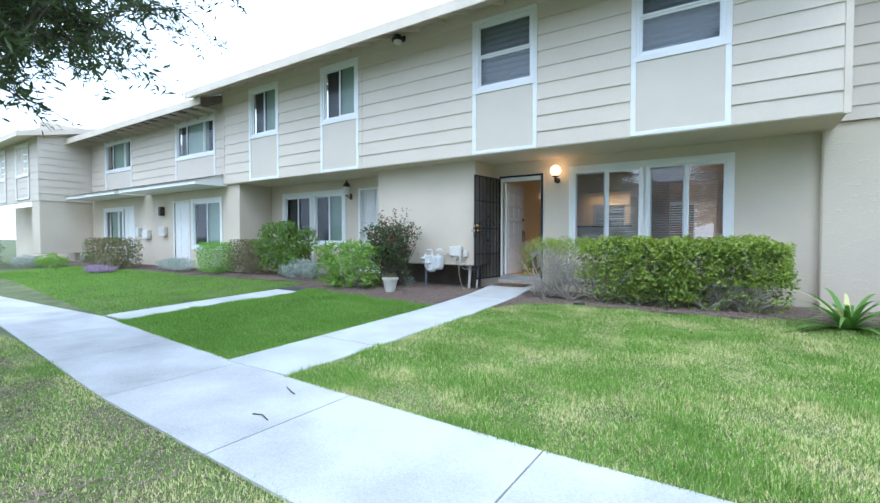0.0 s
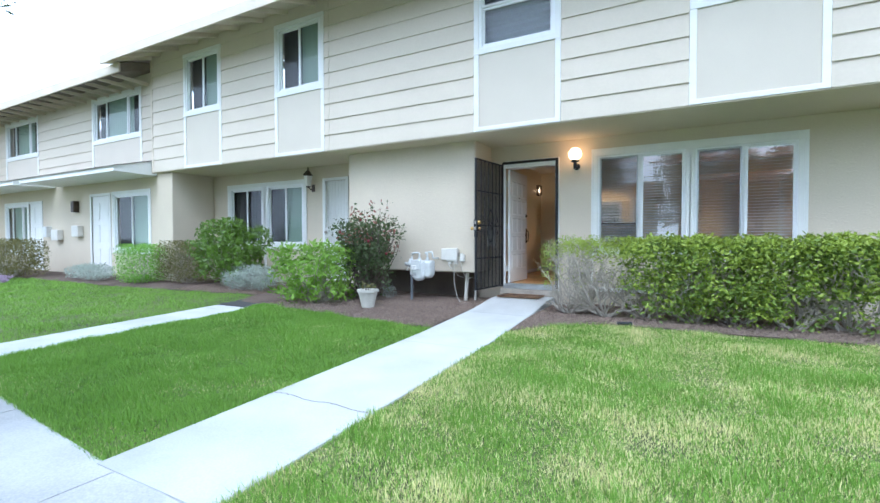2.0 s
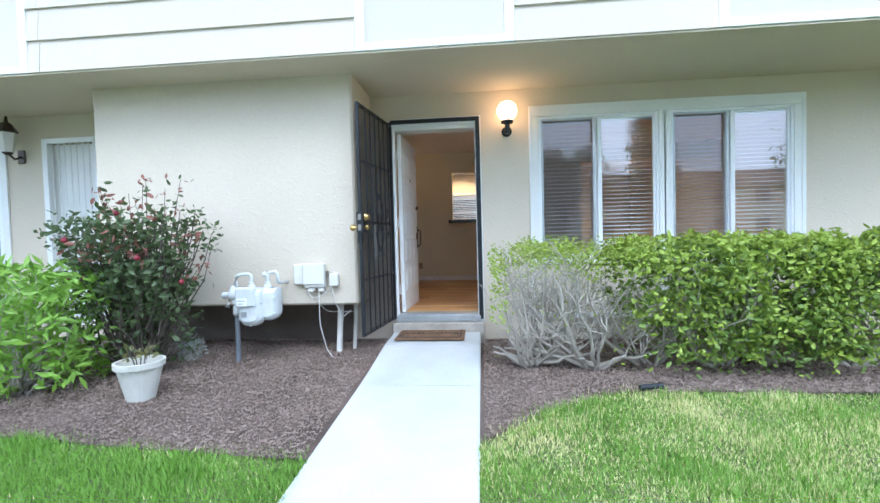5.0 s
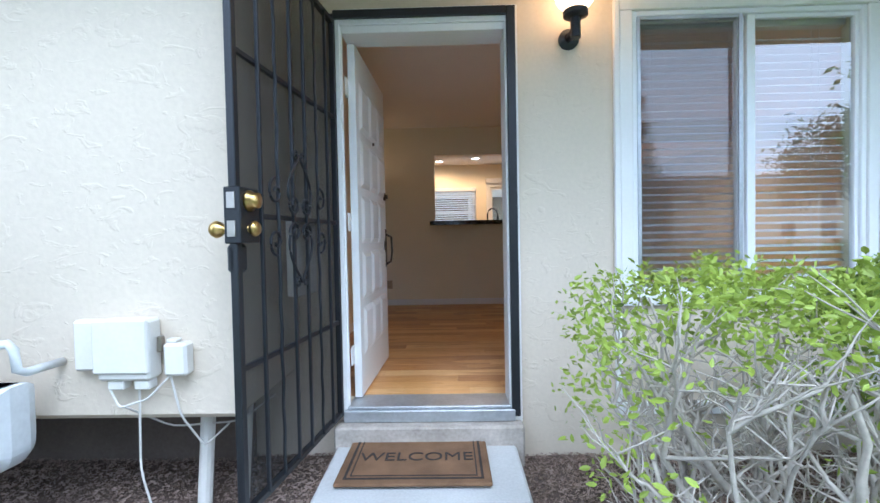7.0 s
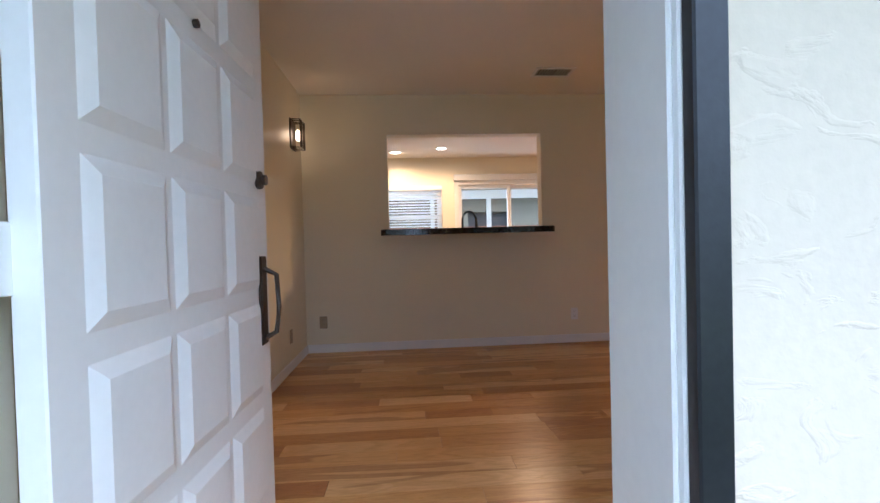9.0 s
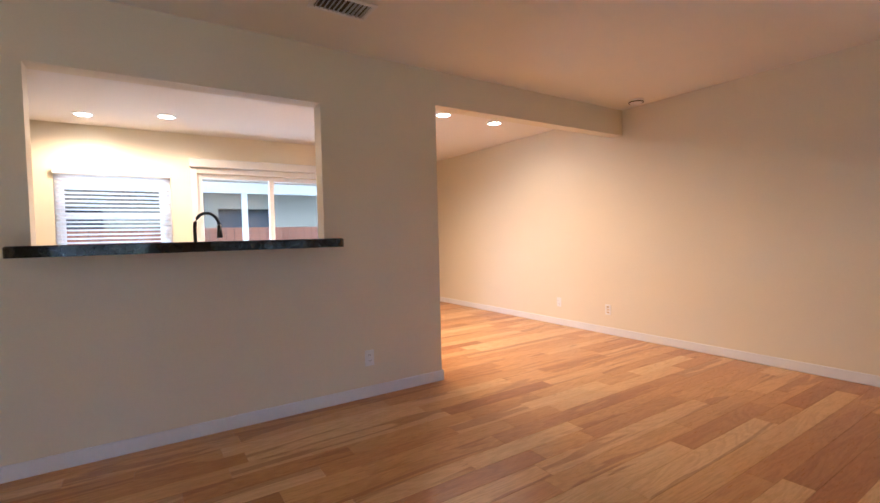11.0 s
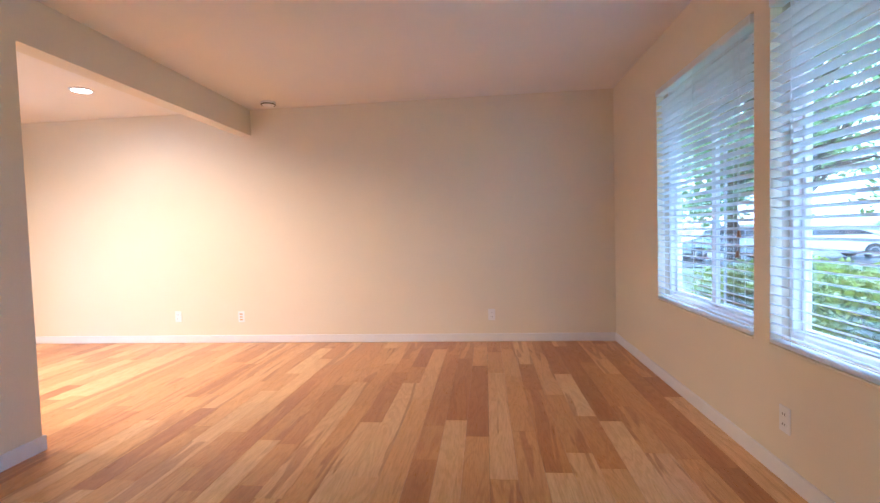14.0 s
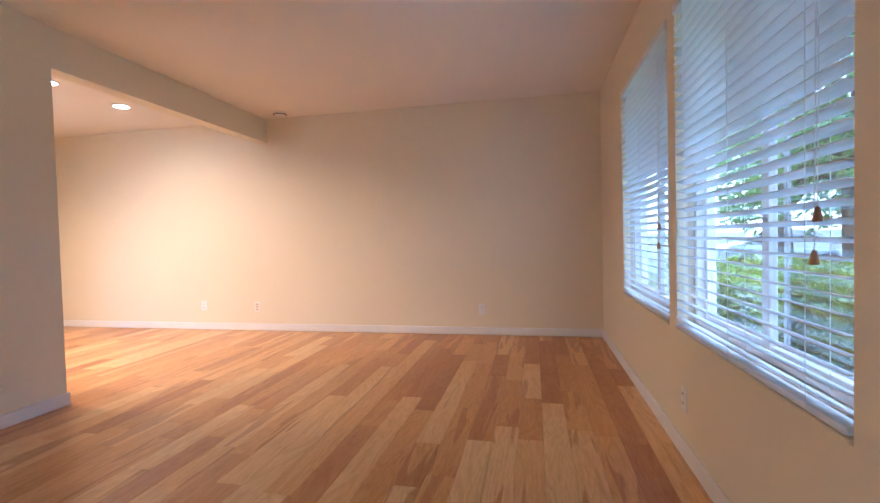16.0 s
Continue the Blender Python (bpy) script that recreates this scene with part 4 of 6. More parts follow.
g = Geo().box(X0 - 0.002, -0.02, 0.0, X0 + 0.008, 0.008, 2.06, 0.003).box(X1 - 0.008, -0.02, 0.0, X1, 0.16, 2.06, 0.003).box(X0 + 0.008, -0.02, 2.02, X1 - 0.008, 0.16, 2.06, 0.003)
g.done("jamb", WHITE, df)
g = Geo().box(X1 + 0.003, -0.055, -0.05, X1 + 0.048, -0.03, 2.13, 0.003).box(X0 - 0.03, -0.055, 2.088, X1 + 0.003, -0.03, 2.13, 0.003).box(X0 - 0.05, -0.05, -0.05, X0 - 0.028, -0.03, 2.115, 0.003)
g.done("security_frame", IRON, df, "black steel security door frame")
g = Geo().box(X0 - 0.02, -0.06, -0.075, X1 + 0.02, 0.05, -0.012, 0.004).box(X0, -0.04, -0.012, X1, 0.16, 0.004, 0.004)
g.done("threshold", GALV, kind="structure", label="worn aluminium door threshold", category="threshold")
g = Geo().box(X0 - 0.06, -0.12, -0.3, X1 + 0.06, -0.001, -0.078, 0.01)
g.done("door_step", CONCMID, kind="structure", label="rough concrete ledge under the threshold", category="step")

leaf = thing("door_1", "white fifteen-panel front door standing open inward", "door", at=pose(-0.372, 0.09, 0.012, 0, 0, 88))
leaf["kind"] = "structure"
LW, LH, LT = 0.89, 2.0, 0.044
g = Geo().box(0, 0, 0, LW, LT, LH, 0.003)
g.done("door_leaf", WHITE, leaf)
cw, ch = 0.215, 0.262
for i in range(3):
    for j in range(5):
        x, z = 0.085 + i * (cw + 0.035), 0.235 + j * (ch + 0.065)
        for s in (-1, 1):
            g = Geo()
            y = 0 if s < 0 else LT
            o, q = 0.0035 * s, 0.022
            vs = [(x, y + o, z), (x + cw, y + o, z), (x + cw, y + o, z + ch), (x, y + o, z + ch),
                  (x + q, y + 0.012 * s, z + q), (x + cw - q, y + 0.012 * s, z + q), (x + cw - q, y + 0.012 * s, z + ch - q), (x + q, y + 0.012 * s, z + ch - q),
                  (x - 0.008, y, z - 0.008), (x + cw + 0.008, y, z - 0.008), (x + cw + 0.008, y, z + ch + 0.008), (x - 0.008, y, z + ch + 0.008)]
            g.add(vs, [(4, 5, 6, 7), (0, 1, 5, 4), (1, 2, 6, 5), (2, 3, 7, 6), (3, 0, 4, 7), (8, 9, 1, 0), (9, 10, 2, 1), (10, 11, 3, 2), (11, 8, 0, 3)])
            g.done("raised_panel", WHITE, leaf)
for z in (0.25, 1.0, 1.75):
    Geo().tube([(-0.006, LT + 0.004, z - 0.05), (-0.006, LT + 0.004, z + 0.05)], 0.008, 8).box(-0.075, LT - 0.006, z - 0.05, 0.004, LT - 0.002, z + 0.05, 0.001).done("hinge", WHITE, leaf)
for y, s in ((-0.0, -1), (LT, 1)):
    Geo().lathe([(0.028, 0), (0.028, 0.012), (0.016, 0.016), (0.016, 0.028), (0.0, 0.03)], 14).done("deadbolt", BRONZE, leaf, at=pose(LW - 0.07, y, 1.22, 90 if s < 0 else -90))
Geo().box(LW - 0.095, -0.012, 0.70, LW - 0.045, 0.0, 0.98, 0.004).tube([(LW - 0.07, -0.012, 0.94), (LW - 0.07, -0.05, 0.92), (LW - 0.07, -0.055, 0.82), (LW - 0.07, -0.045, 0.74), (LW - 0.07, -0.012, 0.72)], 0.008, 8).done("pull_handle", BRONZE, leaf)
Geo().lathe([(0.01, 0), (0.01, 0.01), (0, 0.011)], 10).done("peephole", BRONZE, leaf, at=pose(LW / 2, -0.001, 1.53, 90))

# ---- security door ----
SW, SH = 0.93, 2.11
sec = thing("security_door", "black iron security screen door swung open outward", "door", at=pose(X0 - 0.03, -0.055, -0.035, 0, 0, -97.4))
g = Geo().box(0, -0.014, 0, 0.026, 0.014, SH, 0.003).box(SW - 0.03, -0.014, 0, SW, 0.014, SH, 0.003).box(0.026, -0.014, 0, SW - 0.03, 0.014, 0.026, 0.003).box(0.026, -0.014, SH - 0.026, SW - 0.03, 0.014, SH, 0.003)
g.done("frame", IRON, sec)
for z in (0.5, 1.03, 1.585):
    Geo().box(0.026, -0.008, z, SW - 0.03, 0.008, z + 0.02, 0.002).done("rail", IRON, sec)
for i in range(6):
    x = 0.026 + (SW - 0.056) * (i + 1) / 7
    g = Geo()
    if i in (1, 4):
        pts = [(x + 0.0016 * math.sin(k * 1.1), 0.014 + 0.0016 * math.cos(k * 1.1), 0.02 + k * (SH - 0.04) / 60) for k in range(61)]
        g.tube(pts, 0.0075, 6)
    else:
        g.box(x - 0.007, 0.008, 0.02, x + 0.007, 0.022, SH - 0.02, 0.002)
    g.done("bar", IRON, sec)
p = Geo().add([(0.02, -0.009, 0.02), (SW - 0.02, -0.009, 0.02), (SW - 0.02, -0.009, SH - 0.02), (0.02, -0.009, SH - 0.02)], [(0, 1, 2, 3)]).done("mesh_screen", SCREEN, sec, "dark perforated metal screen")


def scroll(cx, cz, r, turns, start, flip):
    pts = []
    for k in range(28):
        t = k / 27
        a = start + flip * t * turns * 2 * math.pi
        rr = r * (1 - 0.8 * t)
        pts.append((cx + rr * math.cos(a), 0.026, cz + rr * math.sin(a)))
    return pts


SX, SZ = SW * 0.52, 1.04
for s in (-1, 1):
    for u in (1, -1):
        heart = [(SX, 0.026, SZ + u * 0.27)]
        for k in range(1, 15):
            t = k / 14
            heart.append((SX + s * 0.105 * math.sin(t * math.pi * 0.62) ** 1.2, 0.026, SZ + u * (0.27 - 0.2 * t)))
        Geo().tube(heart, 0.006, 6).done("scroll", IRON, sec)
        Geo().tube(scroll(SX + s * 0.055, SZ + u * 0.06, 0.045, 1.3, 0 if s > 0 else math.pi, -s * u), 0.006, 6).done("scroll", IRON, sec)
        Geo().tube(scroll(SX + s * 0.205, SZ + u * 0.095, 0.055, 1.2, math.pi / 2 * u, -s * u), 0.006, 6).done("scroll", IRON, sec)
        Geo().tube(scroll(SX + s * 0.03, SZ + u * 0.27, 0.028, 1.2, math.pi if s > 0 else 0, s * u), 0.005, 6).done("scroll", IRON, sec)
lb = Geo().box(SW - 0.115, -0.03, 0.94, SW + 0.004, 0.03, 1.13, 0.004).done("lock_box", IRON, sec)
for z in (1.085, 0.99):
    Geo().box(SW + 0.003, -0.017, z - 0.027, SW + 0.007, 0.013, z + 0.027, 0.001).done("strike_plate", STEEL, lb)
Geo().lathe([(0.036, 0), (0.036, 0.008), (0.026, 0.022), (0.026, 0.036), (0.0, 0.038)], 20).done("deadbolt", BRASS, lb, smooth=True, at=pose(SW - 0.05, 0.03, 1.085, -90))
Geo().lathe([(0.036, 0), (0.036, 0.008), (0.014, 0.014), (0.014, 0.035), (0.026, 0.048), (0.031, 0.062), (0.024, 0.078), (0.0, 0.082)], 20).done("knob", BRASS, lb, smooth=True, at=pose(SW - 0.05, -0.03, 0.99, 90))
Geo().lathe([(0.034, 0), (0.034, 0.006), (0.014, 0.01), (0.014, 0.016), (0.024, 0.024), (0.027, 0.033), (0.02, 0.043), (0.0, 0.046)], 20).done("knob", BRASS, lb, smooth=True, at=pose(SW - 0.05, 0.02, 0.99, -90))
Geo().box(SW - 0.07, -0.03, 0.84, SW - 0.0, 0.012, 0.94, 0.012).done("padlock", IRON, lb)
folder = Geo().box(0.24, -0.06, 0.70, 0.455, -0.014, 1.05, 0.004).box(0.25, -0.034, 1.05, 0.445, -0.03, 1.12).done("brochure_box", BOXM, label="white plastic brochure box hung on the security screen", category="box", at=sec.matrix_basis.copy())

# ---- welcome mat ----
mat_top = Geo().box(-0.36, -0.61, -0.175, 0.34, -0.13, -0.157, 0.005).done("doormat", MATM, label="brown coir doormat with dark border and lettering", category="doormat")
mat_top.matrix_basis = pose(-0.03, 0.085, 0.003)
g = Geo()
for a, b in ((0.035, 0.012), (0.062, 0.006)):
    x0, x1, y0, y1, z0, z1 = -0.36 + a, 0.34 - a, -0.61 + a, -0.13 - a, -0.158, -0.1545
    g.box(x0, y0, z0, x1, y0 + b, z1).box(x0, y1 - b, z0, x1, y1, z1).box(x0, y0 + b, z0, x0 + b, y1 - b, z1).box(x1 - b, y0 + b, z0, x1, y1 - b, z1)
g.done("border", MATDK, mat_top)
cu = bpy.data.curves.new("lettering", "FONT")
cu.body, cu.size, cu.extrude, cu.align_x, cu.align_y = "WELCOME", 0.115, 0.0015, "CENTER", "CENTER"
tx = new("lettering", cu)
bpy.context.view_layer.update()
me = bpy.data.meshes.new_from_object(tx.evaluated_get(bpy.context.evaluated_depsgraph_get()))
bpy.data.objects.remove(tx)
me.materials.append(MATDK)
tx = new("lettering", me)
tx.matrix_basis = pose(-0.01, -0.37, -0.156)
tx.parent = mat_top

# ---- porch lamp ----
pl = thing("wall_lamp", "lit round white globe lamp on a black bracket", "lamp", at=pose(0.797, 0, -0.04))
Geo().lathe([(0.055, 0), (0.055, 0.012), (0.03, 0.025), (0.0, 0.027)], 20).done("backplate", IRON, pl, at=pose(0, 0, 2.0, 90))
Geo().tube([(0, -0.02, 2.0), (0, -0.14, 2.0)], 0.02, 10).tube([(0, -0.14, 1.95), (0, -0.14, 2.06)], 0.026, 12).done("arm", IRON, pl)
Geo().lathe([(0.03, 2.05), (0.062, 2.06), (0.062, 2.085), (0.0, 2.086)], 20).done("collar", IRON, pl, at=pose(0, -0.14, 0))
gl = Geo().lathe([(0.001, -0.105)] + [(0.105 * math.sin(a * math.pi / 14), -0.105 * math.cos(a * math.pi / 14)) for a in range(1, 14)] + [(0.001, 0.105)], 24).done("globe", GLOBE, pl, "glowing white glass globe", smooth=True, at=pose(0, -0.14, 2.185))
gl.visible_shadow = False

# neighbour's lantern
ln_ = thing("wall_lantern", "dark bronze coach lantern beside the neighbouring door", "lamp", at=pose(-4.93, 0, 2.05))
Geo().box(-0.05, -0.02, -0.2, 0.05, 0, -0.04, 0.01).tube([(0, -0.02, -0.12), (0, -0.09, -0.16), (0, -0.17, -0.1)], 0.012, 8).done("bracket", BRONZE, ln_)
Geo().lathe([(0.03, -0.12), (0.05, -0.1), (0.095, 0.14), (0.11, 0.15), (0.05, 0.24), (0.02, 0.26), (0.012, 0.32), (0.0, 0.33)], 6).done("cage", BRONZE, ln_, at=pose(0, -0.17, 0))
Geo().lathe([(0.056, -0.09), (0.099, 0.13), (0.0, 0.131)], 6).done("glass", BOXM, ln_, at=pose(0, -0.17, 0))

# flood light under the eave
fl = thing("flood_light", "black dusk flood light under the eave", "lamp", at=pose(-2.2, -1.19, 4.98))
Geo().box(-0.06, -0.03, 0.02, 0.06, 0.0, 0.14, 0.01).tube([(0, -0.03, 0.08), (0, -0.12, 0.06)], 0.02, 8).done("bracket", IRON, fl)
Geo().lathe([(0.02, 0.1), (0.08, 0.07), (0.13, -0.02), (0.12, -0.05), (0.0, -0.051)], 16).done("hood", IRON, fl, at=pose(0, -0.2, 0.02))
Geo().lathe([(0.09, -0.05), (0.07, -0.1), (0.0, -0.12)], 16).done("lens", BOXM, fl, at=pose(0, -0.2, 0.02))

# ---- meters and boxes on the bay ----
BAY = -0.742
UBX = 0.04
ub = thing("utility_box", "cream plastic telephone box on the stucco bay", "utility box", at=pose(UBX, BAY, 0))
Geo().box(-1.22, -0.085, 0.40, -1.02, 0, 0.63, 0.012).done("body", BOXM, ub)
Geo().box(-1.225, -0.1, 0.43, -1.015, -0.082, 0.635, 0.01).done("cover", BOXM, ub)
Geo().box(-1.012, -0.05, 0.5, -0.995, -0.02, 0.56, 0.004).done("latch", STEEL, ub)
for x in (-1.19, -1.09):
    Geo().box(x, -0.07, 0.365, x + 0.06, -0.02, 0.4, 0.004).done("spout", BOXM, ub)
tb = Geo().box(-1.335, -0.05, 0.43, -1.228, 0, 0.625, 0.01).done("utility_box", BOXM, label="slim cream cover plate on the stucco bay", category="utility box", at=pose(UBX, BAY, 0))
sb = Geo().box(-0.975, -0.06, 0.41, -0.885, 0, 0.535, 0.01).box(-0.965, -0.05, 0.535, -0.925, -0.01, 0.55, 0.004).done("utility_box", BOXM, label="small cream junction box on the stucco bay", category="utility box", at=pose(0.03, BAY, 0))
rnd = random.Random(4)
for pts in ([(-1.16, -0.79, 0.37), (-1.1, -0.82, 0.30), (-1.0, -0.81, 0.33), (-0.93, -0.78, 0.41)], [(-1.05, -0.78, 0.37), (-1.05, -0.79, 0.05), (-0.99, -0.78, -0.2), (-0.93, -0.78, -0.275), (-0.78, -0.84, -0.28), (-0.62, -0.8, -0.275)], [(-0.93, -0.78, 0.41), (-0.9, -0.77, 0.25), (-0.85, -0.7, 0.1), (-0.8, -0.6, 0.15)],
            [(-1.1, -0.8, 0.3), (-1.04, -0.6, 0.14), (-0.8, -0.5, 0.12), (-0.72, -0.3, 0.17)]):
    q = []
    for i in range(len(pts) - 1):
        for k in range(6):
            q.append(Vector(pts[i]).lerp(Vector(pts[i + 1]), k / 6))
    q.append(Vector(pts[-1]))
    q = [q[0]] + [(q[i - 1] + q[i] * 2 + q[i + 1]) / 4 for i in range(1, len(q) - 1)] + [q[-1]]
    Geo().tube(q, 0.0042, 6).done("cable", CABLE, label="thin grey-white cable hanging under the bay", category="cable")
for x, y, z1, r in ((-0.92, -0.55, 0.24, 0.03), (-0.80, -0.42, 0.24, 0.02)):
    Geo().tube([(x - 0.03, y, -0.34), (x, y + 0.02, z1)], r, 12).done("drain_pipe", BOXM, label="pale plastic pipe running down under the bay", category="pipe")

def casing(w, h, d, r, n=6):
    """A pressed casing lying on y, its lower corners rounded by r and its front face domed."""
    ring = [(-w / 2, h), (w / 2, h)]
    ring += [(w / 2 - r + r * math.cos(a), r - r * math.sin(a)) for a in [k * math.pi / 2 / n for k in range(n + 1)]]
    ring += [(-w / 2 + r - r * math.sin(a), r - r * math.cos(a)) for a in [k * math.pi / 2 / n for k in range(n + 1)]]
    m, g = len(ring), Geo()
    vs = []
    for y, k in ((-d / 2, 0.72), (-d / 2 + 0.02, 0.9), (-d / 2 + 0.05, 1.0), (d / 2 - 0.05, 1.0), (d / 2 - 0.02, 0.9), (d / 2, 0.72)):
        vs += [(x * k, y, h / 2 + (z - h / 2) * k) for x, z in ring]
    fs = [(i * m + j, i * m + (j + 1) % m, (i + 1) * m + (j + 1) % m, (i + 1) * m + j) for i in range(5) for j in range(m)]
    return g.add(vs, fs + [tuple(range(m)), tuple(range(5 * m, 6 * m))[::-1]])


gm = thing("gas_meter", "pale grey gas meter with pipes below the stucco bay", "gas meter", at=pose(-1.535, -0.96, 0.0))
casing(0.22, 0.33, 0.15, 0.08).done("body", METER, gm, at=pose(-0.07, -0.04, 0.085))
casing(0.19, 0.30, 0.17, 0.08).done("diaphragm_case", METER, gm, at=pose(0.07, 0.03, 0.125))
Geo().box(-0.17, -0.03, 0.405, 0.14, 0.07, 0.425, 0.006).done("top_plate", METER, gm)
index = Geo().box(-0.185, -0.135, 0.27, -0.005, -0.06, 0.44, 0.012).done("index_box", METER, gm)
Geo().box(-0.165, -0.142, 0.275, -0.07, -0.134, 0.345, 0.003).done("dial_window", OUTLET, index, "white dial behind a clear window")
Geo().box(-0.155, -0.1435, 0.318, -0.085, -0.1415, 0.328).box(-0.15, -0.1435, 0.292, -0.105, -0.1415, 0.302).done("dial_marks", GALV, index)
Geo().box(-0.14, -0.1175, 0.17, -0.085, -0.1145, 0.225, 0.001).done("label_plate", GALV, gm, "small grey printed plate")
for x, z in ((-0.17, 0.15), (-0.07, 0.09), (0.03, 0.15), (0.035, 0.3), (0.155, 0.2), (0.155, 0.34)):
    Geo().lathe([(0.011, 0), (0.011, 0.012), (0.006, 0.016), (0.0, 0.017)], 8).done("bolt", METER, gm, at=pose(x, -0.075, z, 90))
for x in (-0.1, 0.055):
    Geo().lathe([(0.034, 0), (0.034, 0.028), (0.024, 0.034), (0.024, 0.06), (0.0, 0.061)], 12).done("union_nut", METER, gm, at=pose(x, 0.02, 0.42))
Geo().tube([(-0.1, 0.02, 0.46), (-0.1, 0.02, 0.535), (-0.12, 0.01, 0.555), (-0.2, 0, 0.55), (-0.235, 0, 0.53), (-0.24, 0, 0.48), (-0.24, 0, 0.3)], 0.017, 10).done("inlet_pipe", METER, gm, smooth=True)
Geo().lathe([(0.03, -0.03), (0.05, -0.02), (0.05, 0.05), (0.032, 0.07), (0.03, 0.13), (0.0, 0.131)], 14).done("regulator", METER, gm, at=pose(-0.24, 0, 0.36, 0, -90))
Geo().tube([(-0.25, 0, 0.44), (-0.29, -0.01, 0.36), (-0.32, -0.02, 0.25)], [0.03, 0.034, 0.024], 10).done("vent_cap", METER, gm, smooth=True)
Geo().box(-0.27, -0.03, 0.27, -0.21, 0.03, 0.4, 0.01).done("cross_fitting", METER, gm)
Geo().lathe([(0.026, -0.05), (0.036, -0.03), (0.036, 0.03), (0.026, 0.05)], 10).done("valve", METER, gm, at=pose(-0.24, 0, 0.22))
Geo().tube([(-0.24, 0, 0.26), (-0.245, 0.0, -0.36)], 0.022, 10).done("service_riser", PIPEG, gm)
Geo().tube([(0.055, 0.02, 0.46), (0.055, 0.02, 0.545), (0.075, 0.02, 0.565), (0.13, 0.03, 0.57), (0.145, 0.035, 0.55), (0.15, 0.04, 0.475), (0.155, 0.07, 0.46), (0.16, 0.216, 0.46)], 0.016, 10).done("house_pipe", METER, gm, smooth=True)
Geo().tube([(0.055, 0.02, 0.545), (0.02, 0.02, 0.55)], 0.024, 10).done("tee_plug", METER, gm)

# ---- indoors ----
g = Geo().box(-0.86, 0.151, -0.06, 4.78, 3.96, -0.014).box(-2.46, 3.96, -0.06, 4.78, 7.05, -0.014).box(3.3, 7.05, -0.06, 4.78, 8.6, -0.014)
fl_ = g.done("floor", BARKDK, kind="structure", label="hickory plank floor with mixed honey and brown boards", category="floor")
rnd = random.Random(11)
PW = 0.127
meshes = {}


def planks(x0, x1, y0, y1):
    y = y0
    while y < y1 - 0.01:
        w = min(PW, y1 - y)
        x = x0 - rnd.random() * 0.8
        while x < x1:
            ln = rnd.choice([0.4, 0.6, 0.8, 0.95, 1.1, 1.3, 1.5])
            a, b = max(x, x0), min(x + ln, x1)
            x += ln
            if b - a < 0.02:
                continue
            key = (round(b - a, 3), round(w, 3))
            at = pose((a + b) / 2, y + w / 2, 0)
            if key in meshes:
                share("plank", meshes[key], fl_, at)
            else:
                q = Geo().box(-(b - a) / 2 + 0.0004, -w / 2 + 0.0004, -0.0135, (b - a) / 2 - 0.0004, w / 2 - 0.0004, 0.0, 0.0006)
                meshes[key] = q.done("plank", WOOD, fl_, at=at)
        y += w


def rounded_slab(g, x0, y0, x1, y1, z0, z1, r):
    ring = []
    for cx, cy, a0 in ((x1 - r, y1 - r, 0), (x0 + r, y1 - r, 90), (x0 + r, y0 + r, 180), (x1 - r, y0 + r, 270)):
        ring += [(cx + r * math.cos(radians(a0 + k * 15)), cy + r * math.sin(radians(a0 + k * 15))) for k in range(7)]
    n = len(ring)
    e = 0.006
    cx, cy = (x0 + x1) / 2, (y0 + y1) / 2
    vs = [(x, y, z0) for x, y in ring] + [(x, y, z1 - e) for x, y in ring] + [(x + (e if x < cx else -e), y + (e if y < cy else -e), z1) for x, y in ring]
    g.add(vs, [tuple(range(n))[::-1], tuple(range(2 * n, 3 * n))] + [(k * n + i, k * n + (i + 1) % n, (k + 1) * n + (i + 1) % n, (k + 1) * n + i) for k in (0, 1) for i in range(n)])
    return g


bar = rounded_slab(Geo(), -0.12, 3.59, 1.515, 4.08, 1.103, 1.158, 0.05).done("bar_counter", BLACKST, label="glossy black stone ledge of the kitchen pass-through", category="counter")

kc = thing("kitchen_cabinet", "base cabinet run behind the pass-through wall", "cabinet")
Geo().box(-0.6, 3.965, 0.0, 2.3, 4.55, 0.86, 0.004).done("body", WHITE, kc)
kw = Geo().box(-0.62, 3.963, 0.862, 2.32, 4.6, 0.90, 0.004).done("worktop", BLACKST, label="black stone kitchen worktop", category="worktop")
fa = thing("kitchen_faucet", "black gooseneck kitchen faucet behind the ledge", "faucet", at=pose(0.71, 4.22, 0.9))
Geo().lathe([(0.028, 0), (0.028, 0.01), (0.02, 0.03), (0.018, 0.12), (0.0, 0.121)], 14).done("base", IRON, fa, smooth=True)
arc = [(0, 0, 0.1), (0, 0, 0.33)] + [(0.075 * (1 - math.cos(a)), 0.02 * a / 3, 0.36 + 0.09 * math.sin(a)) for a in [k * math.pi / 10 for k in range(0, 11)]]
Geo().tube(arc, 0.011, 10).done("spout", IRON, fa, smooth=True)
Geo().tube([(0.15, 0.02, 0.37), (0.152, 0.02, 0.28)], [0.013, 0.018], 10).done("spray_head", IRON, fa, smooth=True)

w = window_in(None, "window_3", KWIN[0], KWIN[1], KWIN[2], KWIN[3], 7.05 + 0.05, "hung", 0.001, None, glass=GLASSIN, label="white kitchen window with blind")
tagged(w, category="window", kind="structure")
top = thing("venetian_blind", "white slat blind over the kitchen window", "blind", at=pose(0, 7.035, 0))
Geo().box(KWIN[0], -0.04, KWIN[3] - 0.05, KWIN[1], 0.02, KWIN[3] + 0.02, 0.004).done("head_rail", SLAT, top)
first = None
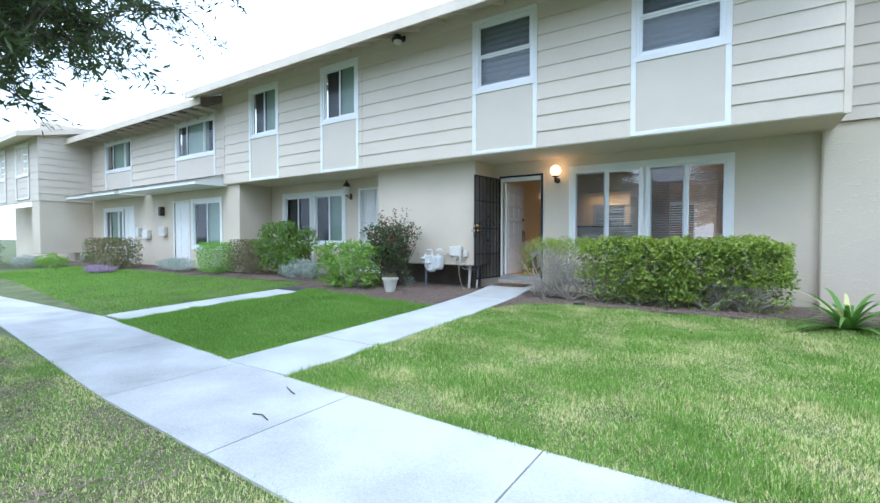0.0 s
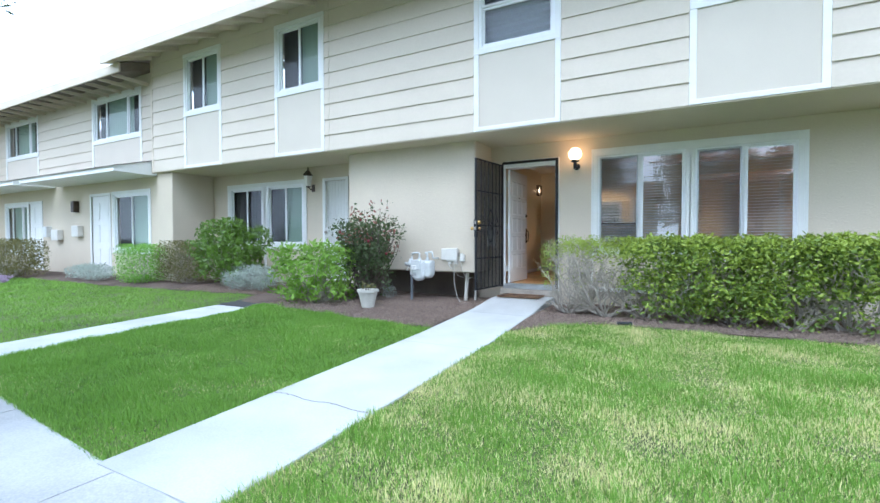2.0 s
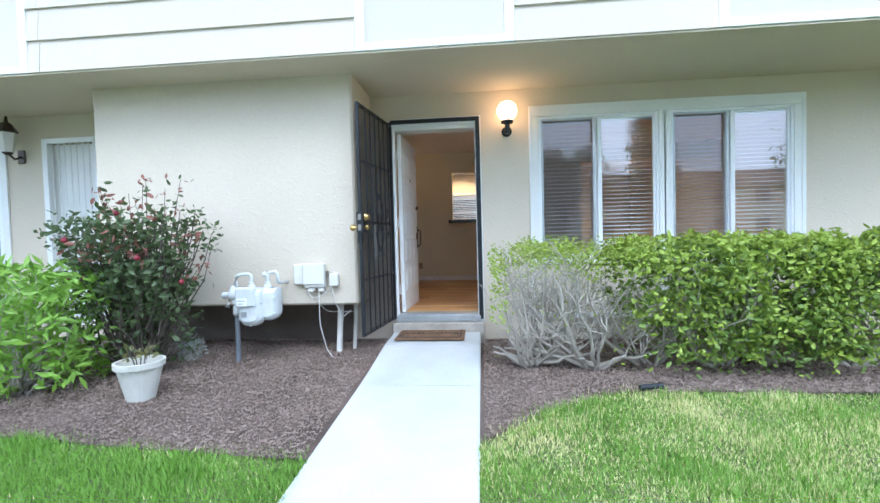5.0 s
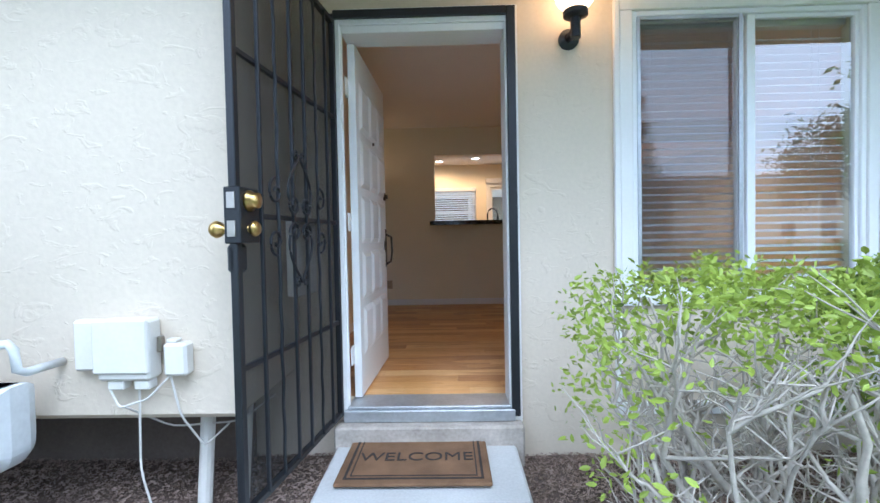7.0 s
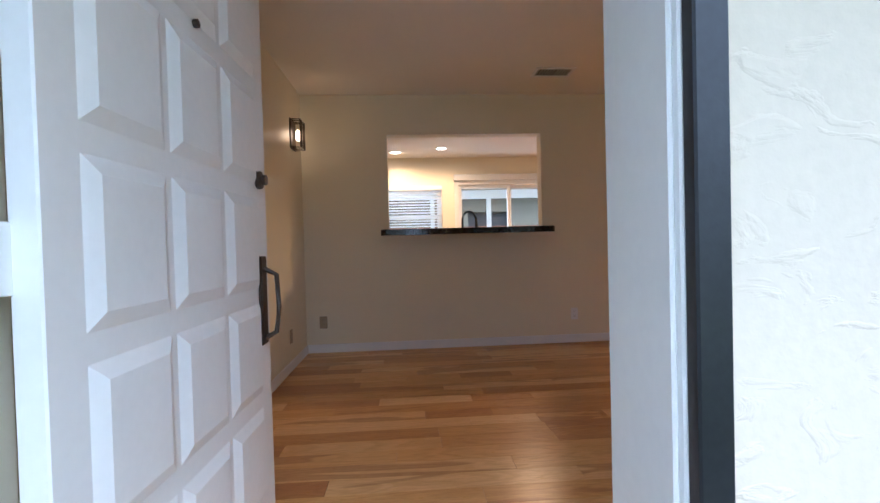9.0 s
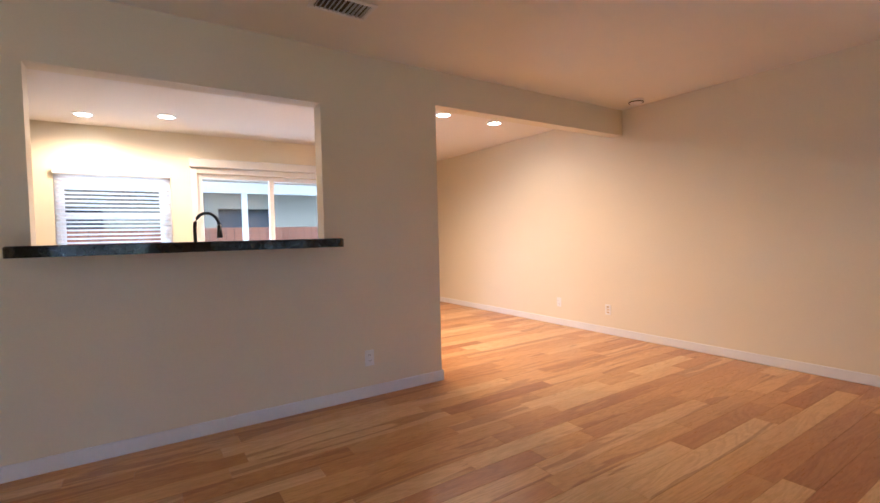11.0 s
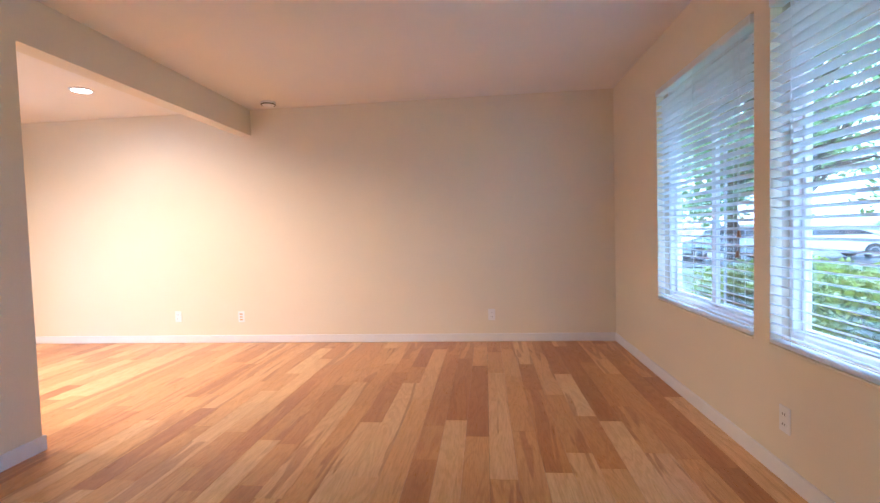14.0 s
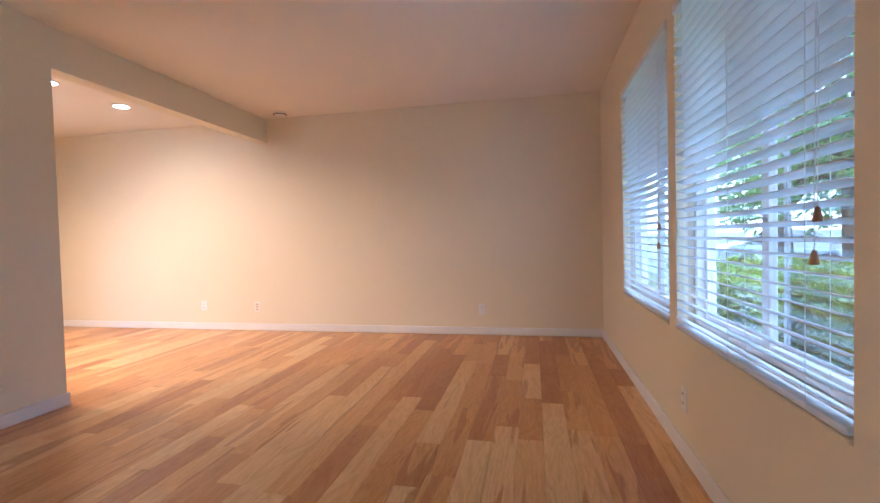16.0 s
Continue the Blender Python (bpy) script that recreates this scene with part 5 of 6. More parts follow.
for i in range(21):
    m = pose(0, 0, KWIN[2] + 0.06 + i * 0.045, -18)
    if first is None:
        first = Geo().box(KWIN[0] + 0.02, -0.024, -0.0015, KWIN[1] - 0.02, 0.024, 0.0015).done("slat", SLAT, top, at=m)
    else:
        share("slat", first, top, m)
sl = Geo()
a, b, c, d = SLIDER
sl.box(a - 0.07, 7.025, c, a, 7.049, d + 0.07, 0.004).box(b, 7.025, c, b + 0.07, 7.049, d + 0.07, 0.004).box(a, 7.025, d, b, 7.049, d + 0.07, 0.004)
sl = sl.done("door_2", WHITE, label="white framed sliding glass patio door", category="sliding door", kind="structure")
for x0, x1, y in ((a, (a + b) / 2 + 0.03, 7.10), ((a + b) / 2 - 0.03, b, 7.14)):
    s = Geo().box(x0, y - 0.02, c, x0 + 0.06, y + 0.02, d, 0.004).box(x1 - 0.06, y - 0.02, c, x1, y + 0.02, d, 0.004).box(x0 + 0.06, y - 0.02, c, x1 - 0.06, y + 0.02, c + 0.09, 0.004).box(x0 + 0.06, y - 0.02, d - 0.06, x1 - 0.06, y + 0.02, d, 0.004)
    s = s.done("sash", VINYL, sl)
    p = Geo().add([(x0 + 0.06, y, c + 0.09), (x1 - 0.06, y, c + 0.09), (x1 - 0.06, y, d - 0.06), (x0 + 0.06, y, d - 0.06)], [(0, 1, 2, 3)]).done("pane", GLASSIN, s)
    p.visible_shadow = False
Geo().box(0.92, 6.96, 2.06, 2.85, 7.048, 2.16, 0.006).done("valance", WHITE, label="cream blind valance over the patio door", category="valance")

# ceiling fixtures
# Trim and lens for every can, the two added ones included.
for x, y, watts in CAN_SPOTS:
    t = thing("recessed_light", "lit recessed ceiling can light, four seen and two added", "ceiling light", "kitchen can lights", pose(x, y, CEIL))
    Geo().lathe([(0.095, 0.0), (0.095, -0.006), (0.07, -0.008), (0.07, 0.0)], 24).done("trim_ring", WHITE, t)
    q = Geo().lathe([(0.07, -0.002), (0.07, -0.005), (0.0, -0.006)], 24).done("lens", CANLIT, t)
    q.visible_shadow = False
v = thing("ceiling_vent", "white metal ceiling air vent with dark slats", "vent", at=pose(1.4, 3.24, CEIL, 0, 0, 0))
Geo().box(-0.17, -0.1, -0.012, 0.17, -0.075, 0, 0.003).box(-0.17, 0.075, -0.012, 0.17, 0.1, 0, 0.003).box(-0.17, -0.075, -0.012, -0.145, 0.075, 0, 0.003).box(0.145, -0.075, -0.012, 0.17, 0.075, 0, 0.003).done("frame", TRIM, v)
Geo().box(-0.145, -0.075, -0.003, 0.145, 0.075, 0.0).done("backing", BRONZE, v)
for i in range(11):
    Geo().box(-0.004, -0.075, -0.012, 0.004, 0.075, 0.0).done("slat", GALV, v, at=pose(-0.13 + i * 0.026, 0, 0, 0, 35 if i < 6 else -35))
sm = thing("smoke_detector", "round white ceiling smoke detector", "smoke detector", at=pose(4.56, 3.52, CEIL))
Geo().lathe([(0.07, 0), (0.07, -0.02), (0.055, -0.034), (0.0, -0.036)], 24).done("body", OUTLET, sm, smooth=False)
Geo().lathe([(0.071, -0.022), (0.071, -0.027), (0.066, -0.03), (0.066, -0.02)], 24).done("vent_ring", BRONZE, sm)


def outlet(m, label, kind_, plastic=OUTLET):
    t = thing("wall_outlet" if kind_ != "jack" else "wall_jack", label, "outlet", "wall outlets", m)
    Geo().box(-0.036, -0.006, -0.058, 0.036, 0, 0.058, 0.003).done("plate", plastic, t)
    if kind_ == "power":
        for z in (-0.022, 0.022):
            q = Geo().lathe([(0.0165, 0), (0.0165, 0.002), (0.0, 0.0021)], 14).done("socket", plastic, t, at=pose(0, -0.006, z, 90))
            Geo().box(-0.008, -0.0092, z - 0.004, -0.006, -0.008, z + 0.006).box(0.006, -0.0092, z - 0.004, 0.008, -0.008, z + 0.006).done("slot", BRONZE, t)
    else:
        for z in (-0.03, 0.0, 0.03):
            Geo().box(-0.016, -0.009, z - 0.007, 0.016, -0.006, z + 0.007, 0.002).done("jack", BRASS, t)
    return t


outlet(pose(1.76, 3.83, 0.285), "white duplex outlet low on the beige wall", "power")
outlet(pose(4.78, 4.75, 0.287, 0, 0, -90), "white duplex outlet on the bright side wall", "power")
outlet(pose(4.78, 4.03, 0.278, 0, 0, -90), "white jack plate with brass jacks on the side wall", "jack")
outlet(pose(4.78, 1.368, 0.273, 0, 0, -90), "white duplex outlet near the window corner", "power")
outlet(pose(2.25, 0.15, 0.272, 0, 0, 180), "white duplex outlet below the windows", "power")
outlet(pose(-0.86, 3.25, 0.28, 0, 0, 90), "beige outlet in the shaded entry corner", "power", BEIGE)
outlet(pose(-0.70, 3.83, 0.29), "beige blank plate in the shaded corner", "power", BEIGE)

sc = thing("wall_sconce", "dark metal caged sconce with a lit candle bulb", "lamp", at=pose(-0.86, 3.5, 2.0))
Geo().box(0, -0.09, -0.13, 0.012, 0.09, 0.13, 0.004).done("backplate", BRONZE, sc)
for y in (-0.08, -0.03, 0.03, 0.08):
    Geo().tube([(0.012, y, -0.12), (0.09, y, -0.12), (0.09, y, 0.12), (0.012, y, 0.12)], 0.006, 6).done("cage_bar", BRONZE, sc)
Geo().lathe([(0.012, -0.05), (0.02, -0.02), (0.014, 0.03), (0.0, 0.05)], 10).done("bulb", glow("sconce_bulb", (1.0, 0.7, 0.4), 6), sc, at=pose(0.05, 0, 0))

# back patio
g = Geo().box(-8, 7.19, -0.4, 12, 14, -0.12)
g.done("patio_slab", CONC, kind="structure", label="concrete patio behind the kitchen", category="patio")
fence = thing("patio_fence", "reddish board fence round the patio", "fence")
Geo().box(-4, 11.05, -0.12, 9, 11.1, 0.0).done("kickboard", FENCE, fence)
pk = None
for i in range(80):
    at = pose(-3.9 + i * 0.16, 11.0, -0.12)
    if pk is None:
        pk = Geo().box(0, 0, 0, 0.15, 0.02, 1.55, 0.003).done("board", FENCE, fence, at=at)
    else:
        share("board", pk, fence, at)
pg = thing("patio_cover", "white wooden patio cover with posts and beams", "patio cover")
for x in (-3.0, 0.7, 2.1, 5.6):
    Geo().box(x, 10.5, -0.12, x + 0.1, 10.6, 2.1, 0.004).done("post", WHITE, pg)
Geo().box(-3.5, 10.48, 2.1, 6.5, 10.62, 2.3, 0.004).done("beam", WHITE, pg)
Geo().box(-3.5, 9.6, 2.32, 6.5, 11.2, 2.38, 0.004).done("cover_roof", SIDING, pg)
rearh = thing("rear_house", "neighbouring house behind the patio fence, wall coloured dark for shade", "house")
pierced(Geo(), -12, 16, 17, 17.2, -0.4, 3.0, [(-2, -0.5, 1.0, 2.2), (2.5, 4.2, 1.0, 2.2)]).done("wall", REARW, rearh)
Geo().box(-12, 16.2, 3.0, 16, 20, 3.3).done("roof", ROOFM, rearh)
# Near-black sheet in place of unlit rooms behind the rear windows.
Geo().box(-12, 17.21, -0.4, 16, 17.3, 3.0).done("room", DARKIN, rearh)


# ---- plants ----
def leaves(name, pts, size, mats, parent, r, shape=0.5, fold=0.25, droop=0.0, label="", full=False):
    """Many small folded leaves at the given points, joined."""
    n = len(pts)
    if n == 0:
        return None
    P = np.array(pts)
    rs = np.random.RandomState(r)
    d = rs.normal(size=(n, 3))
    d[:, 2] = d[:, 2] * 0.7 + 0.15 - droop
    d /= np.linalg.norm(d, axis=1)[:, None]
    u = np.cross(d, rs.normal(size=(n, 3)))
    u /= np.linalg.norm(u, axis=1)[:, None] + 1e-9
    nn = np.cross(d, u)
    L = size * rs.uniform(0.6, 1.3, size=(n, 1))
    W = L * shape * 0.5
    a, t = P, P + d * L
    if full:
        ring = [P + d * L * k + s * u * W * q + nn * W * fold * q for s, k, q in ((1, 0.3, 0.85), (1, 0.68, 0.75), (-1, 0.68, 0.75), (-1, 0.3, 0.85))]
        V = np.stack([a, ring[0], ring[1], t, ring[2], ring[3]], 1).reshape(-1, 3)
        idx = np.arange(n)[:, None] * 6
        F = np.concatenate([idx + np.array(q) for q in ((0, 1, 2), (0, 2, 3), (0, 3, 4), (0, 4, 5))], 0)
    else:
        m1 = P + d * L * 0.5 + u * W + nn * W * fold
        m2 = P + d * L * 0.5 - u * W + nn * W * fold
        V = np.stack([a, m1, t, m2], 1).reshape(-1, 3)
        idx = np.arange(n)[:, None] * 4
        F = np.concatenate([idx + np.array([0, 1, 2]), idx + np.array([0, 2, 3])], 0)
    me = bpy.data.meshes.new(name)
    me.from_pydata(V.tolist(), [], F.tolist())
    me.materials.append(mats)
    me.update()
    ob = new(name, me)
    ob.parent = parent
    return tagged(ob, label)


def twigs(g, base, tips, r, rnd, wob=0.04):
    for t in tips:
        b, t = Vector(base(t) if callable(base) else base), Vector(t)
        k = 5
        pts = []
        for i in range(k + 1):
            q = b.lerp(t, i / k)
            s = math.sin(i / k * math.pi) * wob
            pts.append(q + Vector((rnd.uniform(-s, s), rnd.uniform(-s, s), rnd.uniform(-s, s))))
        g.tube(pts, [r * (1 - 0.75 * i / k) for i in range(k + 1)], 5, cap=False)


def bush(name, label, x, y, w, d, h, n, size, material, seed, shape=0.5, stems=14, hollow=0.45, bark=None, boxy=0.0, category="shrub", open_base=0.25, lumps=0.18, vase=0.0):
    z0 = gz(x, y)
    rnd = random.Random(seed)
    top = thing(name, label, category, at=pose(x, y, z0))
    pts, tips = [], []
    while len(pts) < n:
        p = Vector((rnd.uniform(-1, 1), rnd.uniform(-1, 1), rnd.uniform(-1, 1)))
        rr = p.length
        if boxy:
            rr = (abs(p.x) ** (2 + 6 * boxy) + abs(p.y) ** (2 + 6 * boxy) + abs(p.z) ** (2 + 6 * boxy)) ** (1 / (2 + 6 * boxy))
        lim = 1 + lumps * 2 * noise.noise(Vector((p.x * 2.2 + seed, p.y * 2.2, p.z * 2.2)))
        if rr > lim or (rr < hollow * lim and rnd.random() < 0.85):
            continue
        zz = (p.z * 0.5 + 0.5)
        if zz < open_base * rnd.random():
            continue
        f = 1 - vase + vase * 1.35 * zz
        q = (p.x * w / 2 * f, p.y * d / 2 * f, zz * h)
        pts.append(q)
        if rnd.random() < stems * 3 / n:
            tips.append(q)
    leaves("foliage", pts, size, material, top, seed, shape)
    g = Geo()
    twigs(g, lambda t: (t[0] * 0.15, t[1] * 0.15, -0.03), tips, 0.012, rnd, 0.06)
    g.done("stem_tangle", bark or BARK, top)
    return top


# the clipped hedge below the front windows
def crooked(a, b, rnd, k, wob):
    """A bent branch line from a to b."""
    a, b = Vector(a), Vector(b)
    return [a] + [a.lerp(b, i / k) + Vector((rnd.uniform(-wob, wob), rnd.uniform(-wob, wob), rnd.uniform(-wob, wob) * 0.7)) for i in range(1, k)] + [b]


def hedge(x0, x1, y0, y1, h, seed):
    z0 = gz((x0 + x1) / 2, -1.0)
    rnd = random.Random(seed)
    top = thing("hedge", "clipped privet hedge, leafy but bare and twiggy at one end", "hedge", at=pose(0, 0, z0))
    bright, shade, sparse = [], [], []
    n = 0
    while n < 30000:
        x, y, z = rnd.uniform(x0, x1), rnd.uniform(y0, y1), rnd.uniform(0.05, h + 0.05)
        k = (x - x0) / (x1 - x0)
        ex = 0.10 * noise.noise(Vector((x * 2.6, y * 2.6, z * 2.6 + seed))) + 0.07 * noise.noise(Vector((x * 7, y * 7, z * 7)))
        edge = min(y - y0, y1 - y, x - x0, x1 - x) + ex - 0.03
        topd = h - z + ex - 0.1 * max(0, (0.3 - edge)) / 0.3
        if edge < 0 or topd < 0:
            continue
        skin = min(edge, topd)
        leafy = min(1.0, max(0.0, (k - 0.22) / 0.25))
        dens = 0.05 + 0.95 * leafy
        if k < 0.45 and topd < 0.2:
            dens = max(dens, 0.85)
        if k < 0.3 and x - x0 < 0.16 and z > 0.35:
            dens = max(dens, 0.3)
        if skin > 0.16:
            dens *= 0.22
        clump = noise.noise(Vector((x * 3.1, y * 3.1, z * 3.6 + 3.1))) + 0.55 * noise.noise(Vector((x * 8.3, y * 8.3, z * 8.3)))
        if clump < -0.1:
            dens *= 0.25
        low = 0.16 if 0.35 < k < 0.72 else 0.42
        if z < low:
            dens *= 0.12
        if rnd.random() > dens:
            continue
        n += 1
        if k < 0.27:
            sparse.append((x, y, z))
        else:
            # Upper outer leaves go bright; the rest get the green darkened for shade.
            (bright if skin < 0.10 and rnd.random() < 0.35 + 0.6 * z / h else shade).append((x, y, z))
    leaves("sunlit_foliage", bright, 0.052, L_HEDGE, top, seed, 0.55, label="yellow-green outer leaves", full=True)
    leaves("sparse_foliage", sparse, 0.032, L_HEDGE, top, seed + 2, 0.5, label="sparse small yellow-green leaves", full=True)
    leaves("shaded_foliage", shade, 0.054, L_MID, top, seed + 1, 0.55, full=True)
    g, fine = Geo(), Geo()
    bases = [(x0 + 0.34, -1.02), (x0 + 0.62, -0.86), (x0 + 0.86, -1.08), (x0 + 1.35, -0.95), (x0 + 1.9, -1.0), (x0 + 2.4, -0.9), (x0 + 2.9, -1.0), (x0 + 3.4, -0.95)]
    for bi, (bx_, by_) in enumerate(bases):
        bare = bi < 3
        for s in range(9 if bare else 13):
            a = rnd.uniform(0, 6.28)
            rr = rnd.uniform(0.2, 0.62)
            t = Vector((min(x1 - 0.06, max(x0 + 0.05, bx_ + rr * math.cos(a) * 1.3)), min(y1 - 0.05, max(y0 + 0.05, by_ + rr * math.sin(a))), rnd.uniform(0.55, h * 0.9)))
            b = Vector((bx_ + rnd.uniform(-0.05, 0.05), by_ + rnd.uniform(-0.05, 0.05), -0.04))
            knee = Vector((b.x + (t.x - b.x) * rnd.uniform(0.4, 0.75), b.y + (t.y - b.y) * rnd.uniform(0.4, 0.75), t.z * rnd.uniform(0.12, 0.4)))
            r = rnd.choice([0.012, 0.015, 0.019, 0.026])
            line = crooked(b, knee, rnd, 4, 0.02)[:-1] + crooked(knee, t, rnd, 5, 0.028)
            m = len(line) - 1
            g.tube(line, [r * (1 - 0.72 * i / m) for i in range(m + 1)], 6, cap=False)
            for _ in range(4 if bare else 3):
                q = line[rnd.randint(3, m - 1)]
                e = q + Vector((rnd.uniform(-0.26, 0.26), rnd.uniform(-0.26, 0.26), rnd.uniform(0.08, 0.34)))
                e = Vector((min(x1 - 0.03, max(x0 + 0.03, e.x)), min(y1 - 0.03, max(y0 + 0.03, e.y)), min(e.z, h - 0.03)))
                side = crooked(q, e, rnd, 4, 0.018)
                g.tube(side, [0.008, 0.0068, 0.0056, 0.0045, 0.003], 5, cap=False)
                for _ in range(7 if bare else 3):
                    p = side[rnd.randint(1, 4)]
                    f = p + Vector((rnd.uniform(-0.15, 0.15), rnd.uniform(-0.15, 0.15), rnd.uniform(0.0, 0.2)))
                    f.z = min(f.z, h + rnd.uniform(-0.03, 0.04))
                    fine.tube(crooked(p, f, rnd, 3, 0.012), [0.0034, 0.0028, 0.0022, 0.0012], 4, cap=False)
        if bare:
            for _ in range(3):
                a = rnd.uniform(2.6, 6.8)
                e = (max(x0 + 0.03, bx_ + 0.5 * math.cos(a)), max(y0 + 0.04, by_ + 0.42 * math.sin(a)), rnd.uniform(0.06, 0.2))
                g.tube(crooked((bx_, by_, 0.03), e, rnd, 6, 0.025), [0.028, 0.026, 0.022, 0.018, 0.014, 0.011, 0.007], 7, cap=False)
    g.done("branch_tangle", BARK, top, "grey bare crooked branches", smooth=True)
    fine.done("twig_tangle", BARK, top, "fine grey twigs")
    return top


hedge(0.56, 4.52, -1.48, -0.42, 1.09, 21)
rose = bush("rose_bush", "tall rose bush with reddish new leaves", -2.42, -1.35, 1.0, 0.85, 1.42, 3600, 0.066, L_ROSE, 31, 0.5, 40, 0.1, BARKDK, lumps=0.7, open_base=0.5, vase=0.3)
rnd = random.Random(77)
canes, shoot_leaf, shoot_red = Geo(), [], []
for k in range(26):
    a, R = k * 2.399, rnd.uniform(0.1, 0.62)
    e = Vector((R * math.cos(a), R * math.sin(a) * 0.8, rnd.uniform(1.15, 1.86) - 0.35 * R))
    line = crooked((e.x * 0.35, e.y * 0.35, 0.55), e, rnd, 5, 0.03)
    canes.tube(line, [0.007, 0.006, 0.005, 0.004, 0.003, 0.002], 5, cap=False)
    for _ in range(48):
        t = rnd.uniform(0.15, 1.0)
        q = line[min(4, int(t * 5))].lerp(line[min(4, int(t * 5)) + 1], t * 5 - min(4, int(t * 5)))
        p = (q.x + rnd.gauss(0, 0.045), q.y + rnd.gauss(0, 0.045), q.z + rnd.gauss(0, 0.035))
        (shoot_red if t > 0.72 and rnd.random() < 0.65 else shoot_leaf).append(p)
canes.done("cane_tangle", BARKDK, rose)
leaves("shoot_foliage", shoot_leaf, 0.062, L_ROSE, rose, 78, 0.5, full=True)
leaves("young_foliage", shoot_red, 0.058, L_RED, rose, 79, 0.5, label="reddish young leaves at the shoot tips", full=True)
bush("green_shrub", "bright green leafy shrub beside the path", -3.2, -1.75, 1.4, 1.1, 1.0, 3600, 0.105, L_GREEN, 32, 0.32, 22, 0.45, lumps=0.75, open_base=0.1)
bush("lavender_bush", "low silver grey lavender clump", -5.3, -1.35, 1.3, 0.8, 0.5, 3200, 0.10, L_SILVER, 33, 0.12, 10, 0.2)
bush("leafy_shrub", "glossy green shrub before the neighbouring window", -6.3, -1.1, 1.7, 1.2, 1.45, 6000, 0.085, L_GLOSS, 34, 0.5, 20, 0.5, lumps=0.3)
bush("brown_shrub", "brownish clipped shrub in the bed", -7.75, -1.1, 1.4, 1.0, 0.98, 6000, 0.045, L_BROWN, 35, 0.5, 16, 0.5, boxy=0.6, lumps=0.1)
bush("boxwood", "rounded bright green clipped boxwood", -8.85, -1.55, 0.95, 0.85, 0.9, 8000, 0.036, L_BOX, 36, 0.55, 10, 0.6, boxy=0.9, lumps=0.04, open_base=0.05)
bush("low_shrub", "low grey-green shrub in pebbles", -10.6, -1.8, 1.9, 0.7, 0.42, 3000, 0.06, L_SILVER, 37, 0.3, 10, 0.3)
bush("clipped_hedge", "boxy brown-green clipped hedge by the awning", -14.0, -2.2, 2.5, 1.1, 1.05, 8000, 0.055, L_BROWN, 38, 0.5, 16, 0.5, boxy=0.6, lumps=0.06)
bush("flower_patch", "low lilac flowering ground cover", -12.9, -3.0, 1.6, 0.6, 0.25, 2200, 0.05, LILAC, 39, 0.5, 6, 0.2)
bush("low_shrub", "small green shrub by the end house", -17.3, -2.9, 1.6, 0.9, 0.5, 2500, 0.06, L_GREEN, 40, 0.4, 8, 0.3)
bush("low_shrub", "small grey shrub by the end house", -18.6, -3.3, 1.2, 0.9, 0.5, 2000, 0.06, L_SILVER, 41, 0.3, 8, 0.3)
bush("clipped_hedge", "clipped hedge with bare stems at the end house", -21.5, -4.2, 3.0, 1.3, 1.25, 6000, 0.06, L_DARK, 42, 0.5, 30, 0.5, boxy=0.6, open_base=1.2)
bush("low_shrub", "small grey weed under the bay", -2.3, -0.9, 0.32, 0.25, 0.25, 220, 0.06, L_SILVER, 43, 0.2, 6, 0.1)
rnd = random.Random(8)
roses = thing("rose_bloom", "dark red rose bloom on the bush", "flower", "roses on the bush", pose(-2.1, -1.75, 0.75))
g = Geo()
for k in range(7):
    g.lathe([(0.004, -0.02), (0.024 - k * 0.002, -0.004), (0.02 - k * 0.0024, 0.012), (0.004, 0.014 + k * 0.001)], 8, at=pose(0, 0, k * 0.002, 8 * (k % 3 - 1), 8 * (k % 2), 40 * k))
g.done("petals", PETAL, roses, smooth=True)
for x, y, z in ((-1.86, -1.6, 0.55), (-2.6, -1.85, 0.9), (-2.3, -1.7, 1.1), (-2.75, -1.7, 0.6)):
    copy_thing(roses, pose(x, y, z, 15, 20, 40))

pot = thing("flower_pot", "pale clay pot with a withered plant", "plant pot", at=pose(-2.04, -1.85, gz(-2.04, -1.85) + 0.012))
Geo().lathe([(0.095, 0), (0.15, 0.24), (0.168, 0.245), (0.17, 0.285), (0.152, 0.287), (0.14, 0.22), (0.0, 0.21)], 24).done("pot", POT, pot)
g = Geo()
for k in range(9):
    a = k * 0.7
    g.tube([(0.02 * math.cos(a), 0.02 * math.sin(a), 0.2), (0.05 * math.cos(a), 0.05 * math.sin(a), 0.32), (0.09 * math.cos(a), 0.09 * math.sin(a), 0.36 + 0.02 * (k % 3))], 0.004, 5)
g.done("stems", BARKDK, pot)
leaves("withered_leaves", [(0.08 * math.cos(k), 0.08 * math.sin(k), 0.3 + 0.008 * (k % 9)) for k in range(40)], 0.06, L_BROWN, pot, 5)

Geo().tube([(1.62, -1.6, -0.275), (1.76, -1.57, -0.272)], 0.022, 12).lathe([(0.027, 0), (0.027, 0.03), (0.0, 0.031)], 12, at=pose(1.76, -1.57, -0.272, 0, 90)).done("drip_valve", IRON, label="small black irrigation valve lying in the mulch", category="valve")

# strap-leaved plant by the stucco corner
ag = thing("strap_plant", "long arching green strap-leaved plant", "plant", at=pose(4.97, -1.75, gz(5.4, -1.7)))
ag.scale = (1.5, 1.5, 1.5)
rnd = random.Random(3)
